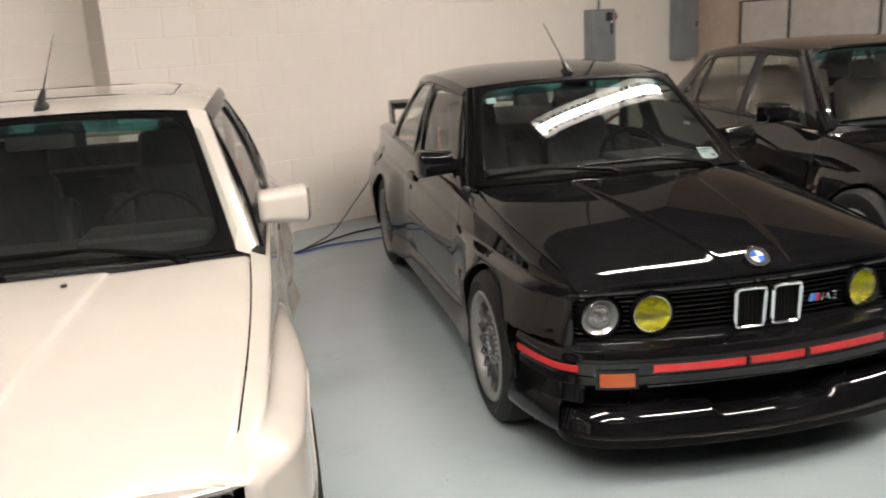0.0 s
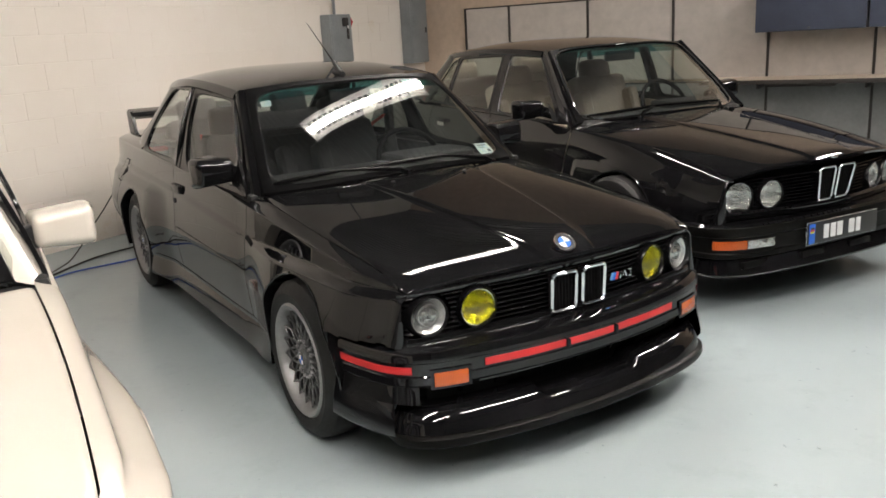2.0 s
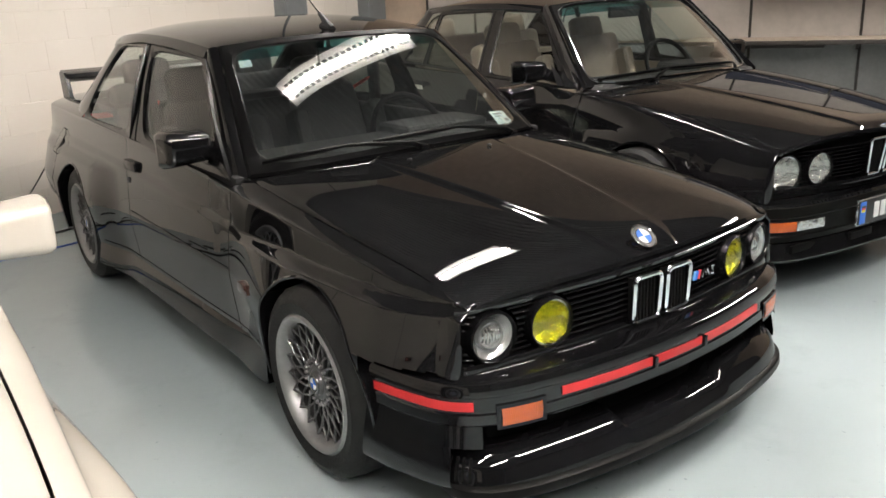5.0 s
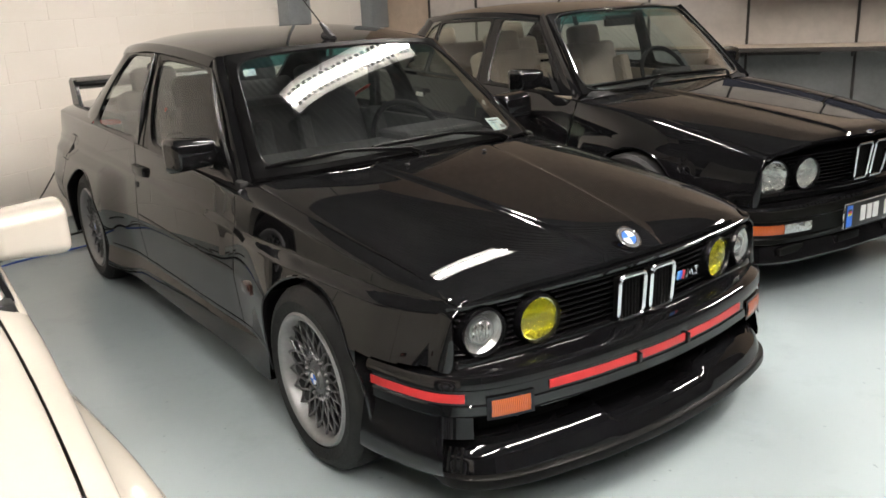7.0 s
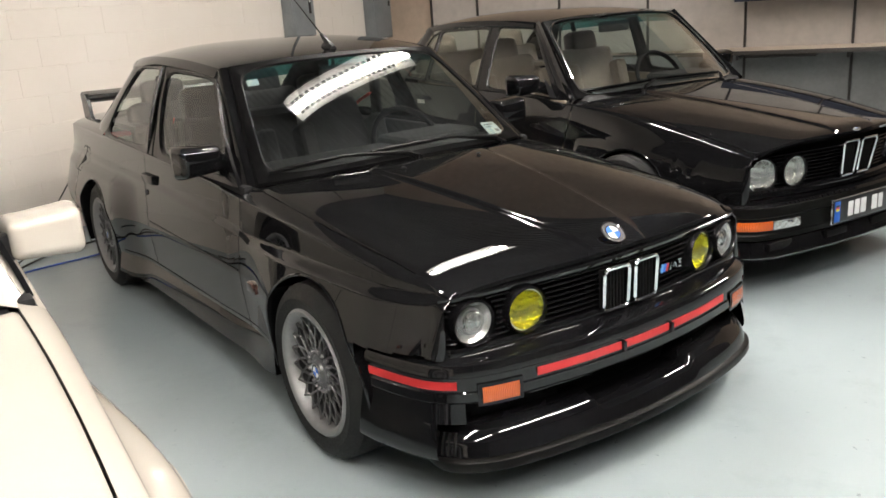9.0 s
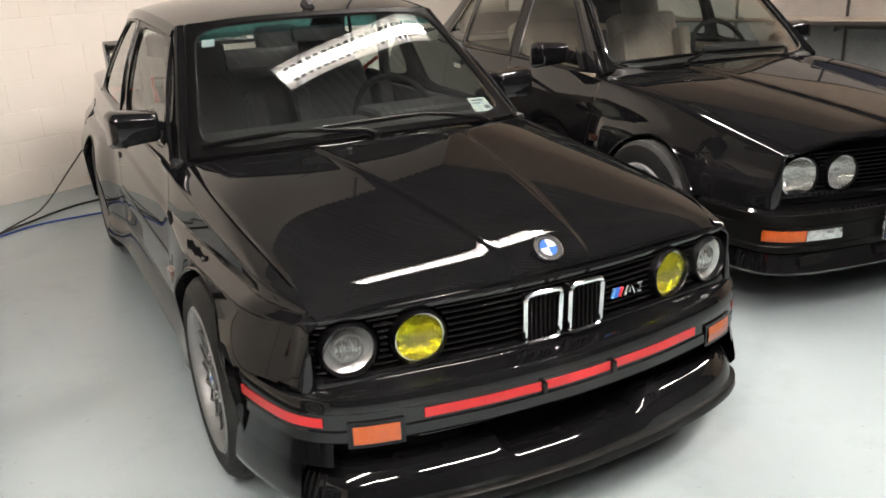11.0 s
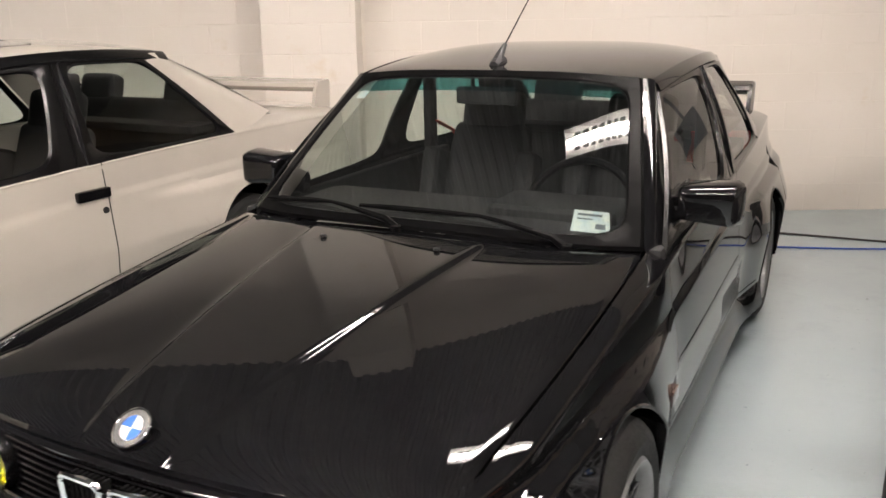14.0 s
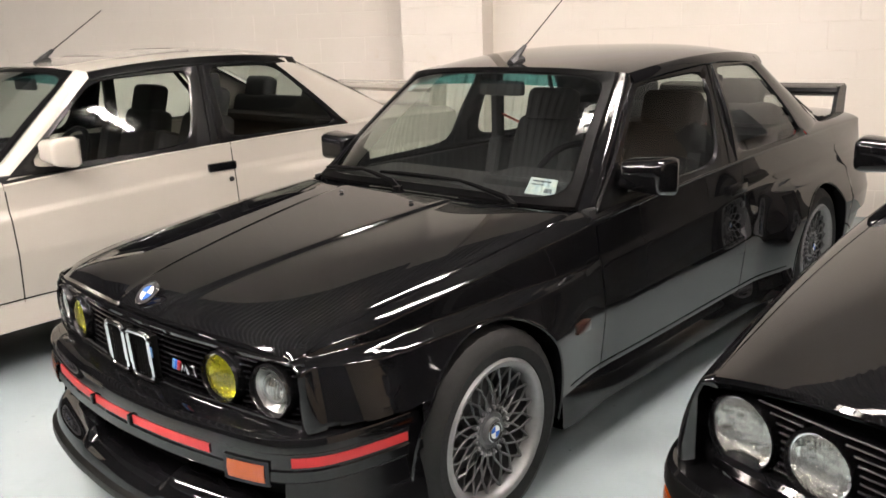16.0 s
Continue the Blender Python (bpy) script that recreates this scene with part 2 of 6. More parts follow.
def join(*pieces):
    v, f = [], []
    for pv, pf in pieces:
        o = len(v)
        v += list(pv)
        f += [tuple(i + o for i in q) for q in pf]
    return v, f


def bilinear(c00, c10, c11, c01, nu, nv, shape):
    v = []
    for i in range(nu + 1):
        for j in range(nv + 1):
            a, b = i / nu, j / nv
            p = [lerp(lerp(c00[k], c10[k], a), lerp(c01[k], c11[k], a), b) for k in range(len(c00))]
            v.append(shape(*p))
    return v, grid_faces(nu + 1, nv + 1)


def empty(name, m=None):
    e = new(name)
    e.empty_display_size = 0.2
    if m is not None:
        e.matrix_basis = m
    return e


def text_mesh(name, words, size, material, parent, m, depth=0.001, label=""):
    c = bpy.data.curves.new(name, "FONT")
    c.body, c.size, c.extrude = words, size, depth
    c.align_x = c.align_y = "CENTER"
    tmp = bpy.data.objects.new(name, c)
    me = bpy.data.meshes.new_from_object(tmp)
    bpy.data.objects.remove(tmp)
    me.materials.clear()
    me.materials.append(material)
    ob = new(name, me)
    ob.parent = parent
    ob.matrix_basis = m
    if label:
        ob["label"] = label
    return ob


def room_box(name, u0, u1, v0, v1, z0, z1, material, label="", category="", kind="structure", bevel=0.0, parent=None):
    ob = part(name, box_bm(u1 - u0, v1 - v0, z1 - z0, bevel, ((u0 + u1) / 2, (v0 + v1) / 2, (z0 + z1) / 2)), material, parent)
    if parent is None:
        ob.matrix_basis = ROOM
        tagged(ob, label, category, "", kind)
    return ob

# ---- the room ----
bl = mat("painted_block", (0.78, 0.72, 0.65), 0.6)
tone = ramp(bl, noise_of(bl, 0.8, 5, coords="Position").outputs["Fac"], 0.35, 0.65, (0.755, 0.695, 0.62), (0.80, 0.745, 0.68))
grime = ramp(bl, noise_of(bl, 2.3, 8, 0.7, "Position").outputs["Fac"], 0.62, 0.80, (0, 0, 0), (1, 1, 1))
link(bl, mixed(bl, grime.outputs["Color"], tone.outputs["Color"], (0.66, 0.55, 0.40)), bl.node_tree.nodes["Principled BSDF"].inputs["Base Color"])
bump(bl, noise_of(bl, 90, 4, coords="Position").outputs["Fac"], 0.2, 0.002)
M["block"] = bl
M["mortar"] = mat("painted_mortar", (0.80, 0.74, 0.665), 0.6)
M["peach"] = worn(mat("peach_wall_paint", (0.55, 0.43, 0.33), 0.6), (0.52, 0.405, 0.31), (0.57, 0.45, 0.35), 0.8, 0.5, 0.65)
M["panel"] = worn(mat("cubicle_fabric", (0.50, 0.45, 0.41), 0.85), (0.48, 0.435, 0.398), (0.51, 0.465, 0.425), 0.7, 0.75, 0.9, 0.2, 700, 0.001)
M["panel_grey"] = worn(mat("grey_cubicle_fabric", (0.22, 0.22, 0.22), 0.85), (0.20, 0.20, 0.20), (0.25, 0.25, 0.25), 2, 0.75, 0.9, 0.4, 700, 0.001)
M["standard"] = mat("dark_bronze_post", (0.03, 0.025, 0.022), 0.45)
M["laminate"] = worn(mat("beige_laminate", (0.52, 0.43, 0.34), 0.4), (0.49, 0.405, 0.32), (0.54, 0.45, 0.36), 3, 0.32, 0.45)
M["navy"] = worn(mat("navy_fabric", (0.022, 0.028, 0.05), 0.8), (0.02, 0.025, 0.045), (0.028, 0.034, 0.058), 4, 0.7, 0.85, 0.3, 600, 0.001)
M["steel_grey"] = worn(mat("grey_enamel_steel", (0.20, 0.215, 0.225), 0.45), (0.185, 0.20, 0.21), (0.23, 0.245, 0.255), 4, 0.38, 0.52)
M["deck"] = worn(mat("ceiling_deck", (0.12, 0.12, 0.12), 0.45, 0.3), (0.115, 0.120, 0.125), (0.165, 0.170, 0.175), 1, 0.42, 0.55)
# Near-black ends: the unlit part of the room put into the colour.
M["unlit_end"] = worn(mat("near_black_unlit_end", (0.05, 0.05, 0.05), 0.6), (0.012, 0.012, 0.013), (0.020, 0.020, 0.021), 1, 0.5, 0.7)
M["cable_black"] = mat("cable_black", (0.015, 0.015, 0.016), 0.5)
M["cable_blue"] = mat("cable_blue", (0.02, 0.07, 0.35), 0.45)
M["lamp_white"] = mat("lamp_white_enamel", (0.88, 0.88, 0.86), 0.35)
M["tube_glow"] = emit_mat("fluorescent_tube", (1.0, 0.95, 0.88), 160.0)

fl = mat("epoxy_floor", (0.40, 0.47, 0.49), 0.3, 0, 0.0)
fb = fl.node_tree.nodes["Principled BSDF"]
base = ramp(fl, noise_of(fl, 0.9, 5, 0.6).outputs["Fac"], 0.25, 0.75, (0.375, 0.442, 0.462), (0.43, 0.497, 0.512))
scuff = ramp(fl, noise_of(fl, 3.1, 8, 0.68).outputs["Fac"], 0.30, 0.46, (0.86, 0.87, 0.86), (1, 1, 1))
spots = ramp(fl, noise_of(fl, 26.0, 5, 0.6).outputs["Fac"], 0.27, 0.33, (0.45, 0.44, 0.41), (1, 1, 1))
tone_ = base.outputs["Color"]
for layer, amount in ((scuff, 0.6), (spots, 0.6)):
    fx = fl.node_tree.nodes.new("ShaderNodeMix")
    fx.data_type, fx.blend_type = "RGBA", "MULTIPLY"
    fx.inputs[0].default_value = amount
    link(fl, tone_, fx.inputs[6])
    link(fl, layer.outputs["Color"], fx.inputs[7])
    tone_ = fx.outputs[2]
link(fl, tone_, fb.inputs["Base Color"])
gloss = ramp(fl, noise_of(fl, 1.7, 7, 0.65).outputs["Fac"], 0.32, 0.68, (0.13, 0.13, 0.13), (0.27, 0.27, 0.27))
link(fl, gloss.outputs["Color"], fb.inputs["Roughness"])
bump(fl, noise_of(fl, 9.0, 3).outputs["Fac"], 0.05, 0.004)
M["floor"] = fl

U0, U1, V0 = -9.0, 4.0, -10.5  # left end, the corner with the side wall, the open front
room_box("floor", U0 - 0.2, U1 + 0.2, V0, 0.2, -0.1, 0.0, M["floor"], "pale blue-grey glossy epoxy floor with scuffs", "floor")
wall = empty("wall_back", ROOM)
tagged(wall, "cream painted concrete block wall with faint joints", "wall", "", "structure")
core = part("wall_core", box_bm(U1 - U0 + 0.2, 0.2, CEIL, 0, ((U0 + U1) / 2 + 0.1, 0.1022, CEIL / 2)), M["mortar"], wall)
room_box("wall_side", U1, U1 + 0.15, V0, 0.0, 0, CEIL, M["peach"], "peach painted side wall behind the work benches", "wall")
# Unseen end walls, added to close the room and darken reflections.
room_box("wall_left", U0 - 0.15, U0, V0, 0.0, 0, CEIL, M["unlit_end"], "unseen plain end wall, near-black in place of the unlit room", "wall")
room_box("wall_front", U0 - 0.15, U1 + 0.15, V0 - 0.15, V0, 0, CEIL, M["unlit_end"], "unseen plain front wall, near-black in place of the unlit room", "wall")

# corrugated ceiling deck
rib, prof = 0.15, []
n_ribs = int((U1 - U0) / rib)
for i in range(n_ribs):
    u = U0 + i * rib
    prof += [(u, 0.0), (u + 0.055, 0.0), (u + 0.075, 0.03), (u + 0.13, 0.03)]
prof.append((U1, 0.0))
cv, cf = [], []
for vv in (V0, 0.0):
    cv += [(u, vv, CEIL + dz) for u, dz in prof]
n = len(prof)
cf = [(i, i + 1, n + i + 1, n + i) for i in range(n - 1)]
ceiling = solid("ceiling", cv, cf, M["deck"], angle=20)
ceiling.matrix_basis = ROOM
tagged(ceiling, "corrugated metal ceiling deck", "ceiling", "", "structure")


def lamp(u, v, length=2.4, turn=0.0, z=3.25):
    """A two-tube fluorescent strip with a slotted reflector, hung on rods."""
    e = empty("ceiling_lamp", ROOM @ Matrix.Translation((u, v, z)) @ Matrix.Rotation(radians(turn), 4, "Z"))
    tagged(e, "white two-tube fluorescent strip lamp hung from the ceiling", "ceiling lamp", "ceiling lamps")
    part("housing", box_bm(length, 0.10, 0.05, 0.006, (0, 0, 0.045)), M["lamp_white"], e)
    vs, fs = [], []
    rows = [-0.160, -0.096, -0.064, -0.045, 0.045, 0.064, 0.096, 0.160]
    cols = int(length / 0.034)
    for i in range(cols + 1):
        for y in rows:
            vs.append((lerp(-length / 2, length / 2, i / cols), y, 0.018 - max(0.0, abs(y) - 0.05) * 0.34))
    for i in range(cols):
        for j in range(7):
            if j in (1, 5) and i % 3 != 2 and 2 < i < cols - 3:
                continue  # a slot
            a = i * 8 + j
            fs.append((a, a + 1, a + 9, a + 8))
    solid("reflector", vs, fs, M["lamp_white"], e, "white reflector with two rows of slots", flat=True)
    for s in (-0.026, 0.026):
        tv, tf = lathe([(-length / 2 + 0.03, 0.0), (-length / 2 + 0.03, 0.016), (length / 2 - 0.03, 0.016), (length / 2 - 0.03, 0.0)], 12)
        t = solid("tube", tv, tf, M["tube_glow"], e)
        t.location = (0, s, -0.020)
    for s in (-length * 0.4, length * 0.4):
        rv, rf = tube([(s, 0, 0.07), (s, 0, CEIL - z)], 0.004, 6)
        solid("rod", rv, rf, M["steel_grey"], e)
    return e


for u, v in LAMPS:
    lamp(u, v)

# ---- cars ----
def car_functions(P):
    """The side of a car: half width at (y, z), shoulder line, hood and boot heights."""
    nose = lambda y: P.get("nose_round", 0.0) * min(max((-0.30 - y) / 0.26, 0.0), 1.2) ** 2
    wm_, wt_, z1_ = poly(P["waist"], 5), poly(P["top"], 5), poly(P["shoulder"], 5)
    wm, wt = (lambda y: wm_(y) - nose(y)), (lambda y: wt_(y) - nose(y))
    zc, zt = P["hood_fn"], poly(P["boot"], 2)
    deep, length, front, sweep = P.get("droop", (0.0, 1.0, 0.0, 0.0))
    droop = lambda y, k: deep * math.exp(-max(y - front - sweep * k * k, -0.05) / length)
    z1 = lambda y: z1_(y) - droop(y, 1.0)

    def side(y, z):
        top, low = wt(y), wm(y)
        zz = z1(y)
        if z > 0.5:
            x = lerp(low, top, min(max((z - 0.5) / (zz - 0.5), 0), 1.0) ** P.get("curl", 1.7))
        else:
            x = low - 0.03 * ((0.5 - z) / 0.3) ** P.get("tuck", 2)
        for amp, ya, yb, yc, yd, za, zb in P["flares"]:
            x += amp * smooth(ya, yb, y) * (1 - smooth(yc, yd, y)) * (1 - smooth(za, zb, z))
        if "ledge" in P:
            x -= P["ledge"] * smooth(zz - 0.140, zz - 0.128, z) * smooth(0.45, 0.75, y)
        return x

    def top(x, y, centre):
        e = wt(y)
        k = min(abs(x) / e, 1.0)
        return lerp(centre(y), z1_(y), k ** P.get("crown", 2.4)) - droop(y, k)

    return side, top, wt, z1, zc, zt


def poly(table, degree=4):
    """One smooth polynomial near the (at, value) rows, for surfaces whose reflections must flow."""
    lo, hi = table[0][0], table[-1][0]
    k = np.polyfit([r[0] for r in table], [r[1] for r in table], degree)
    return lambda x: float(np.polyval(k, min(max(x, lo - 0.1), hi + 0.1)))


def panel_grid(P, fn, y0, y1, zlo, inner, centre, ny, nz=14, arches=(), cut=None):
    """A body side panel from zlo(y) up to the shoulder and, with inner(y), on over the top to that half width."""
    side, top, wt, z1 = fn[:4]
    rows = []
    for i in range(ny + 1):
        y = lerp(y0, y1, i / ny)
        za, zb = zlo(y), z1(y)
        r = P.get("shoulder_r", 0.03)
        pr = [(side(y, lerp(za, zb - r, j / nz)), lerp(za, zb - r, j / nz)) for j in range(nz + 1)]
        a, c = pr[-1], (wt(y), zb)
        if inner is None:
            b = (wt(y) - 0.018, zb + 0.001)
        else:
            xb = wt(y) - 0.03
            b = (xb, top(xb, y, centre))
        for j in range(1, 8):
            t = j / 8
            pr.append(tuple((1 - t) ** 2 * a[k] + 2 * t * (1 - t) * c[k] + t * t * b[k] for k in (0, 1)))
        pr.append(b)
        if inner is not None:
            xi = inner(y)
            for j in range(1, 6):
                x = lerp(b[0], xi, j / 5)
                pr.append((x, top(x, y, centre)))
        pr.append((pr[-1][0] + 0.002, pr[-1][1] - 0.03))
        rows.append([[x, y, z] for x, z in pr])
    nv = len(rows[0])
    inside = set()
    for cy, cz, r in arches:
        for i, row in enumerate(rows):
            for j, p in enumerate(row[: nz + 1]):
                d = math.hypot(p[1] - cy, p[2] - cz)
                if d < r:
                    inside.add((i, j))
    faces = []
    for i in range(ny):
        for j in range(nv - 1):
            q = [(i, j), (i, j + 1), (i + 1, j + 1), (i + 1, j)]
            if all(c in inside for c in q):
                continue
            if cut and all(rows[a][b][1] < cut[0] and rows[a][b][2] < cut[1] for a, b in q):
                continue
            faces.append(tuple(a * nv + b for a, b in q))
    for cy, cz, r in arches:
        for i, j in inside:
            p = rows[i][j]
            d = math.hypot(p[1] - cy, p[2] - cz)
            if 1e-6 < d < r:
                p[1], p[2] = cy + (p[1] - cy) * r / d, cz + (p[2] - cz) * r / d
                p[0] = side(p[1], p[2])
    return [tuple(p) for row in rows for p in row], faces


def frame_band(S, normal, inner=(0.93, 0.90), power=8.0, outer=1.01, steps=28, lift=0.005):
    """A seal round a pane S(u, v), u and v from 0 to 1: square outside, with rounded corners inside."""
    n = Vector(normal).normalized()
    ring = [(lerp(-1, 1, i / steps), -1) for i in range(steps)] + [(1, lerp(-1, 1, i / steps)) for i in range(steps)]
    ring += [(lerp(1, -1, i / steps), 1) for i in range(steps)] + [(-1, lerp(1, -1, i / steps)) for i in range(steps)]
    v = []
    for a, b in ring:
        q = (abs(a) ** power + abs(b) ** power) ** (1 / power)
        for k, up in ((0.0, -0.006), (0.12, lift), (0.8, lift), (1.0, -0.004)):
            u = lerp(a * outer, a / q * inner[0], k)
            w = lerp(b * outer, b / q * inner[1], k)
            v.append(Vector(S((u + 1) / 2, (w + 1) / 2)) + n * up)
    return v, grid_faces(len(ring), 4, wrap_u=True)


def arch_lip(P, fn, cy, cz, r, a0, a1, depth=0.09):
    """The rolled edge of a wheel opening."""
    v, n = [], 40
    for i in range(n + 1):
        a = radians(lerp(a0, a1, i / n))
        y, z = cy - r * math.cos(a), cz + r * math.sin(a)
        x = fn[0](y, z)
        ry, rz = -math.cos(a), math.sin(a)
        for dx, dr in ((-0.001, 0.006), (0.003, 0.003), (0.003, 0.0), (0.0, -0.004), (-0.02, -0.004), (-depth, -0.002)):
            v.append((x + dx, y + ry * dr, z + rz * dr))
    return v, grid_faces(n + 1, 6)


def wheel(parent, at, side, R, rim_r, width, spokes, mats, dish=0.035, tread=True):
    """A tyre on a cross-spoke wheel; side is +1 or -1, the way the face looks."""
    e = empty("wheel")
    e.parent = parent
    e.location = at
    e.scale = (side, 1, 1)
    w = width / 2
    prof = [(-w * 0.75, rim_r - 0.004), (-w, rim_r + 0.015), (-w - 0.006, (R + rim_r) / 2), (-w + 0.005, R - 0.022), (-w + 0.025, R - 0.004), (-w * 0.4, R), (w * 0.4, R), (w - 0.025, R - 0.004), (w - 0.005, R - 0.022), (w + 0.006, (R + rim_r) / 2), (w, rim_r + 0.015), (w * 0.75, rim_r - 0.004)]
    v, f = lathe(prof, 72, closed=True)
    if tread:
        nv = len(prof)
        v = list(v)
        for k in range(72):
            for j in (4, 7):
                s, a, b = v[k * nv + j]
                g = 1 - (0.010 if k % 2 else 0.0)
                v[k * nv + j] = (s, a * g, b * g)
    solid("tyre", v, f, M["tyre"], e, "black rubber tyre", angle=28)
    lip = [(w - 0.04, rim_r - 0.024), (w - 0.02, rim_r - 0.018), (w - 0.006, rim_r - 0.014), (w + 0.002, rim_r - 0.006), (w + 0.004, rim_r + 0.004), (w - 0.004, rim_r + 0.012), (w - 0.03, rim_r + 0.002)]
    v, f = lathe(lip, 72)
    solid("rim", v, f, mats[0], e, "polished rim lip")
    v, f = lathe([(-w * 0.9, rim_r - 0.02), (w - 0.04, rim_r - 0.024)], 48)
    solid("barrel", v, f, M["barrel"], e)
    v, f = lathe([(-0.03, 0.0), (-0.03, 0.15), (-0.02, 0.15), (-0.02, 0.0)], 40)
    solid("brake_disc", v, f, M["barrel"], e)
    # crossing spokes
    xi, xo, ro = w - dish, w - 0.028, rim_r - 0.018
    pieces = []
    sweep = 2 * math.pi / spokes * 1.5
    for k in range(spokes):
        for s in (-1, 1):
            a0 = 2 * math.pi * k / spokes
            pts = []
            for t in (0.0, 0.35, 0.7, 1.0):
                r = lerp(0.052, ro, t)
                a = a0 + s * sweep * t
                pts.append((lerp(xi, xo, t * t) + (0.002 if s > 0 else 0), r * math.cos(a), r * math.sin(a)))
            pieces.append(tube(pts, [0.0046, 0.0036, 0.0036, 0.0046], 6))
    v, f = join(*pieces)
    solid("spokes", v, f, mats[1], e, "lattice of thin crossing spokes")
    v, f = lathe([(xi - 0.05, 0.058), (xi + 0.002, 0.058), (xi + 0.008, 0.052), (xi + 0.008, 0.041), (xi + 0.017, 0.036), (xi + 0.017, 0.0)], 40)
    solid("hub", v, f, mats[1], e)
    bolts = []
    for k in range(spokes):
        a = 2 * math.pi * (k + 0.5) / spokes
        bv, bf = lathe([(xi - 0.004, 0.0065), (xi + 0.010, 0.0062), (xi + 0.013, 0.0045), (xi + 0.014, 0.0)], 6)
        bolts.append(([(x, y + 0.070 * math.cos(a), z + 0.070 * math.sin(a)) for x, y, z in bv], bf))
    v, f = join(*bolts)
    solid("bolts", v, f, mats[0], e)
    roundel(e, Matrix.Translation((xi + 0.0175, 0, 0)) @ Matrix.Rotation(radians(90), 4, "Y") @ Matrix.Rotation(radians(90), 4, "Z"), 0.03)
    return e


def roundel(parent, m, r):
    """A round badge: chrome ring, black band, blue and white quarters. It looks along +z of m."""
    v, f = lathe([(0.0, r), (0.004, r), (0.005, r * 0.95), (0.004, r * 0.9), (0.0032, r * 0.9)], 36, "z")
    b = solid("badge", v, f, M["chrome"], parent, "round badge with chrome ring")
    b.matrix_basis = m
    v, f = lathe([(0.0034, r * 0.92), (0.0034, r * 0.62)], 36, "z")
    solid("badge_band", v, f, M["trim"], b)
    v, f = lathe([(0.0036, r * 0.66), (0.0036, r * 0.58)], 36, "z")
    solid("badge_ring", v, f, M["chrome"], b)
    for k in range(4):
        pts = [(0, 0, 0.004)] + [(r * 0.6 * math.cos(radians(90 * k + 9 * i)), r * 0.6 * math.sin(radians(90 * k + 9 * i)), 0.004) for i in range(11)]
        solid("badge_quarter", pts, [tuple(range(12))], M["blue"] if k % 2 else M["white_plain"], b, flat=True)
    return b


def slat_runs(z, lamps, reach):
    """Stretches of a grille slat at height z that leave out the round lamps on both sides."""
    holes = []
    for cx, cz, r in lamps:
        h = r * r - (z - cz) ** 2
        if h > 0:
            w = math.sqrt(h)
            holes += [(cx - w, cx + w), (-cx - w, -cx + w)]
    runs, at = [], -reach
    for a, b in sorted(holes):
        if a > at + 0.004:
            runs.append((at, a))
        at = max(at, b)
    if at < reach - 0.004:
        runs.append((at, reach))
    return runs


def head_lamp(parent, at, r, kind, yaw=0.0, pitch=0.0):
    """A round lamp that looks to -y: dark bezel, bowl and lens."""
    e = empty("headlight")
    e.parent = parent
    e.matrix_basis = Matrix.Translation(at) @ Matrix.Rotation(radians(yaw), 4, "Z") @ Matrix.Rotation(radians(pitch), 4, "X")
    v, f = lathe([(0.05, r * 0.98), (-0.012, r * 1.0), (-0.02, r * 1.06), (-0.012, r * 1.13), (0.05, r * 1.16)], 48, "y")
    solid("bezel", v, f, M["satin"], e, "black lamp bezel")
    if kind == "projector":
        v, f = lathe([(-0.002, r), (0.006, r * 0.88), (0.016, r * 0.66), (0.018, r * 0.6)], 48, "y")
        solid("bowl", v, f, M["bowl"], e, "silver lamp bowl")
        v, f = lathe([(0.018, r * 0.64), (0.0, r * 0.62), (-0.002, r * 0.54), (0.004, r * 0.52)], 40, "y")
        solid("projector_ring", v, f, M["bowl_dark"], e)
        v, f = lathe([(0.004, r * 0.53), (-0.004, r * 0.4), (-0.009, r * 0.2), (-0.010, 0.0)], 40, "y")
        solid("projector", v, f, M["fluted"], e, "round projector lens")
    else:
        v, f = lathe([(-0.004, r * 1.0), (0.012, r * 0.85), (0.026, r * 0.55), (0.032, r * 0.25), (0.033, 0.0)], 40, "y")
        solid("bowl", v, f, M["fluted"], e, "yellow lamp bowl" if kind == "yellow" else "silver fluted bowl")
        v, f = lathe([(0.0, r * 1.02), (-0.008, r * 1.02), (-0.008, r * 0.96), (0.0, r * 0.96)], 40, "y")
        solid("lens_ring", v, f, M["chrome"], e)
    v, f = lathe([(-0.006, r * 0.99), (-0.014, r * 0.8), (-0.021, r * 0.5), (-0.024, 0.0)], 40, "y")
    solid("lens", v, f, M["yellow_glass"] if kind == "yellow" else M["lens"], e, "yellow fluted lens" if kind == "yellow" else "clear lamp lens").visible_shadow = False
    return e


def loft(path_fn, profile, n, x0, x1):
    """Sweeps (out, z) rows along a plan curve path_fn(s) -> (x, y, nx, ny), s from x0 to x1."""
    v = []
    for i in range(n + 1):
        x, y, nx, ny = path_fn(lerp(x0, x1, i / n))
        for o, z in profile:
            v.append((x + nx * o, y + ny * o, z))
    return v, grid_faces(n + 1, len(profile))


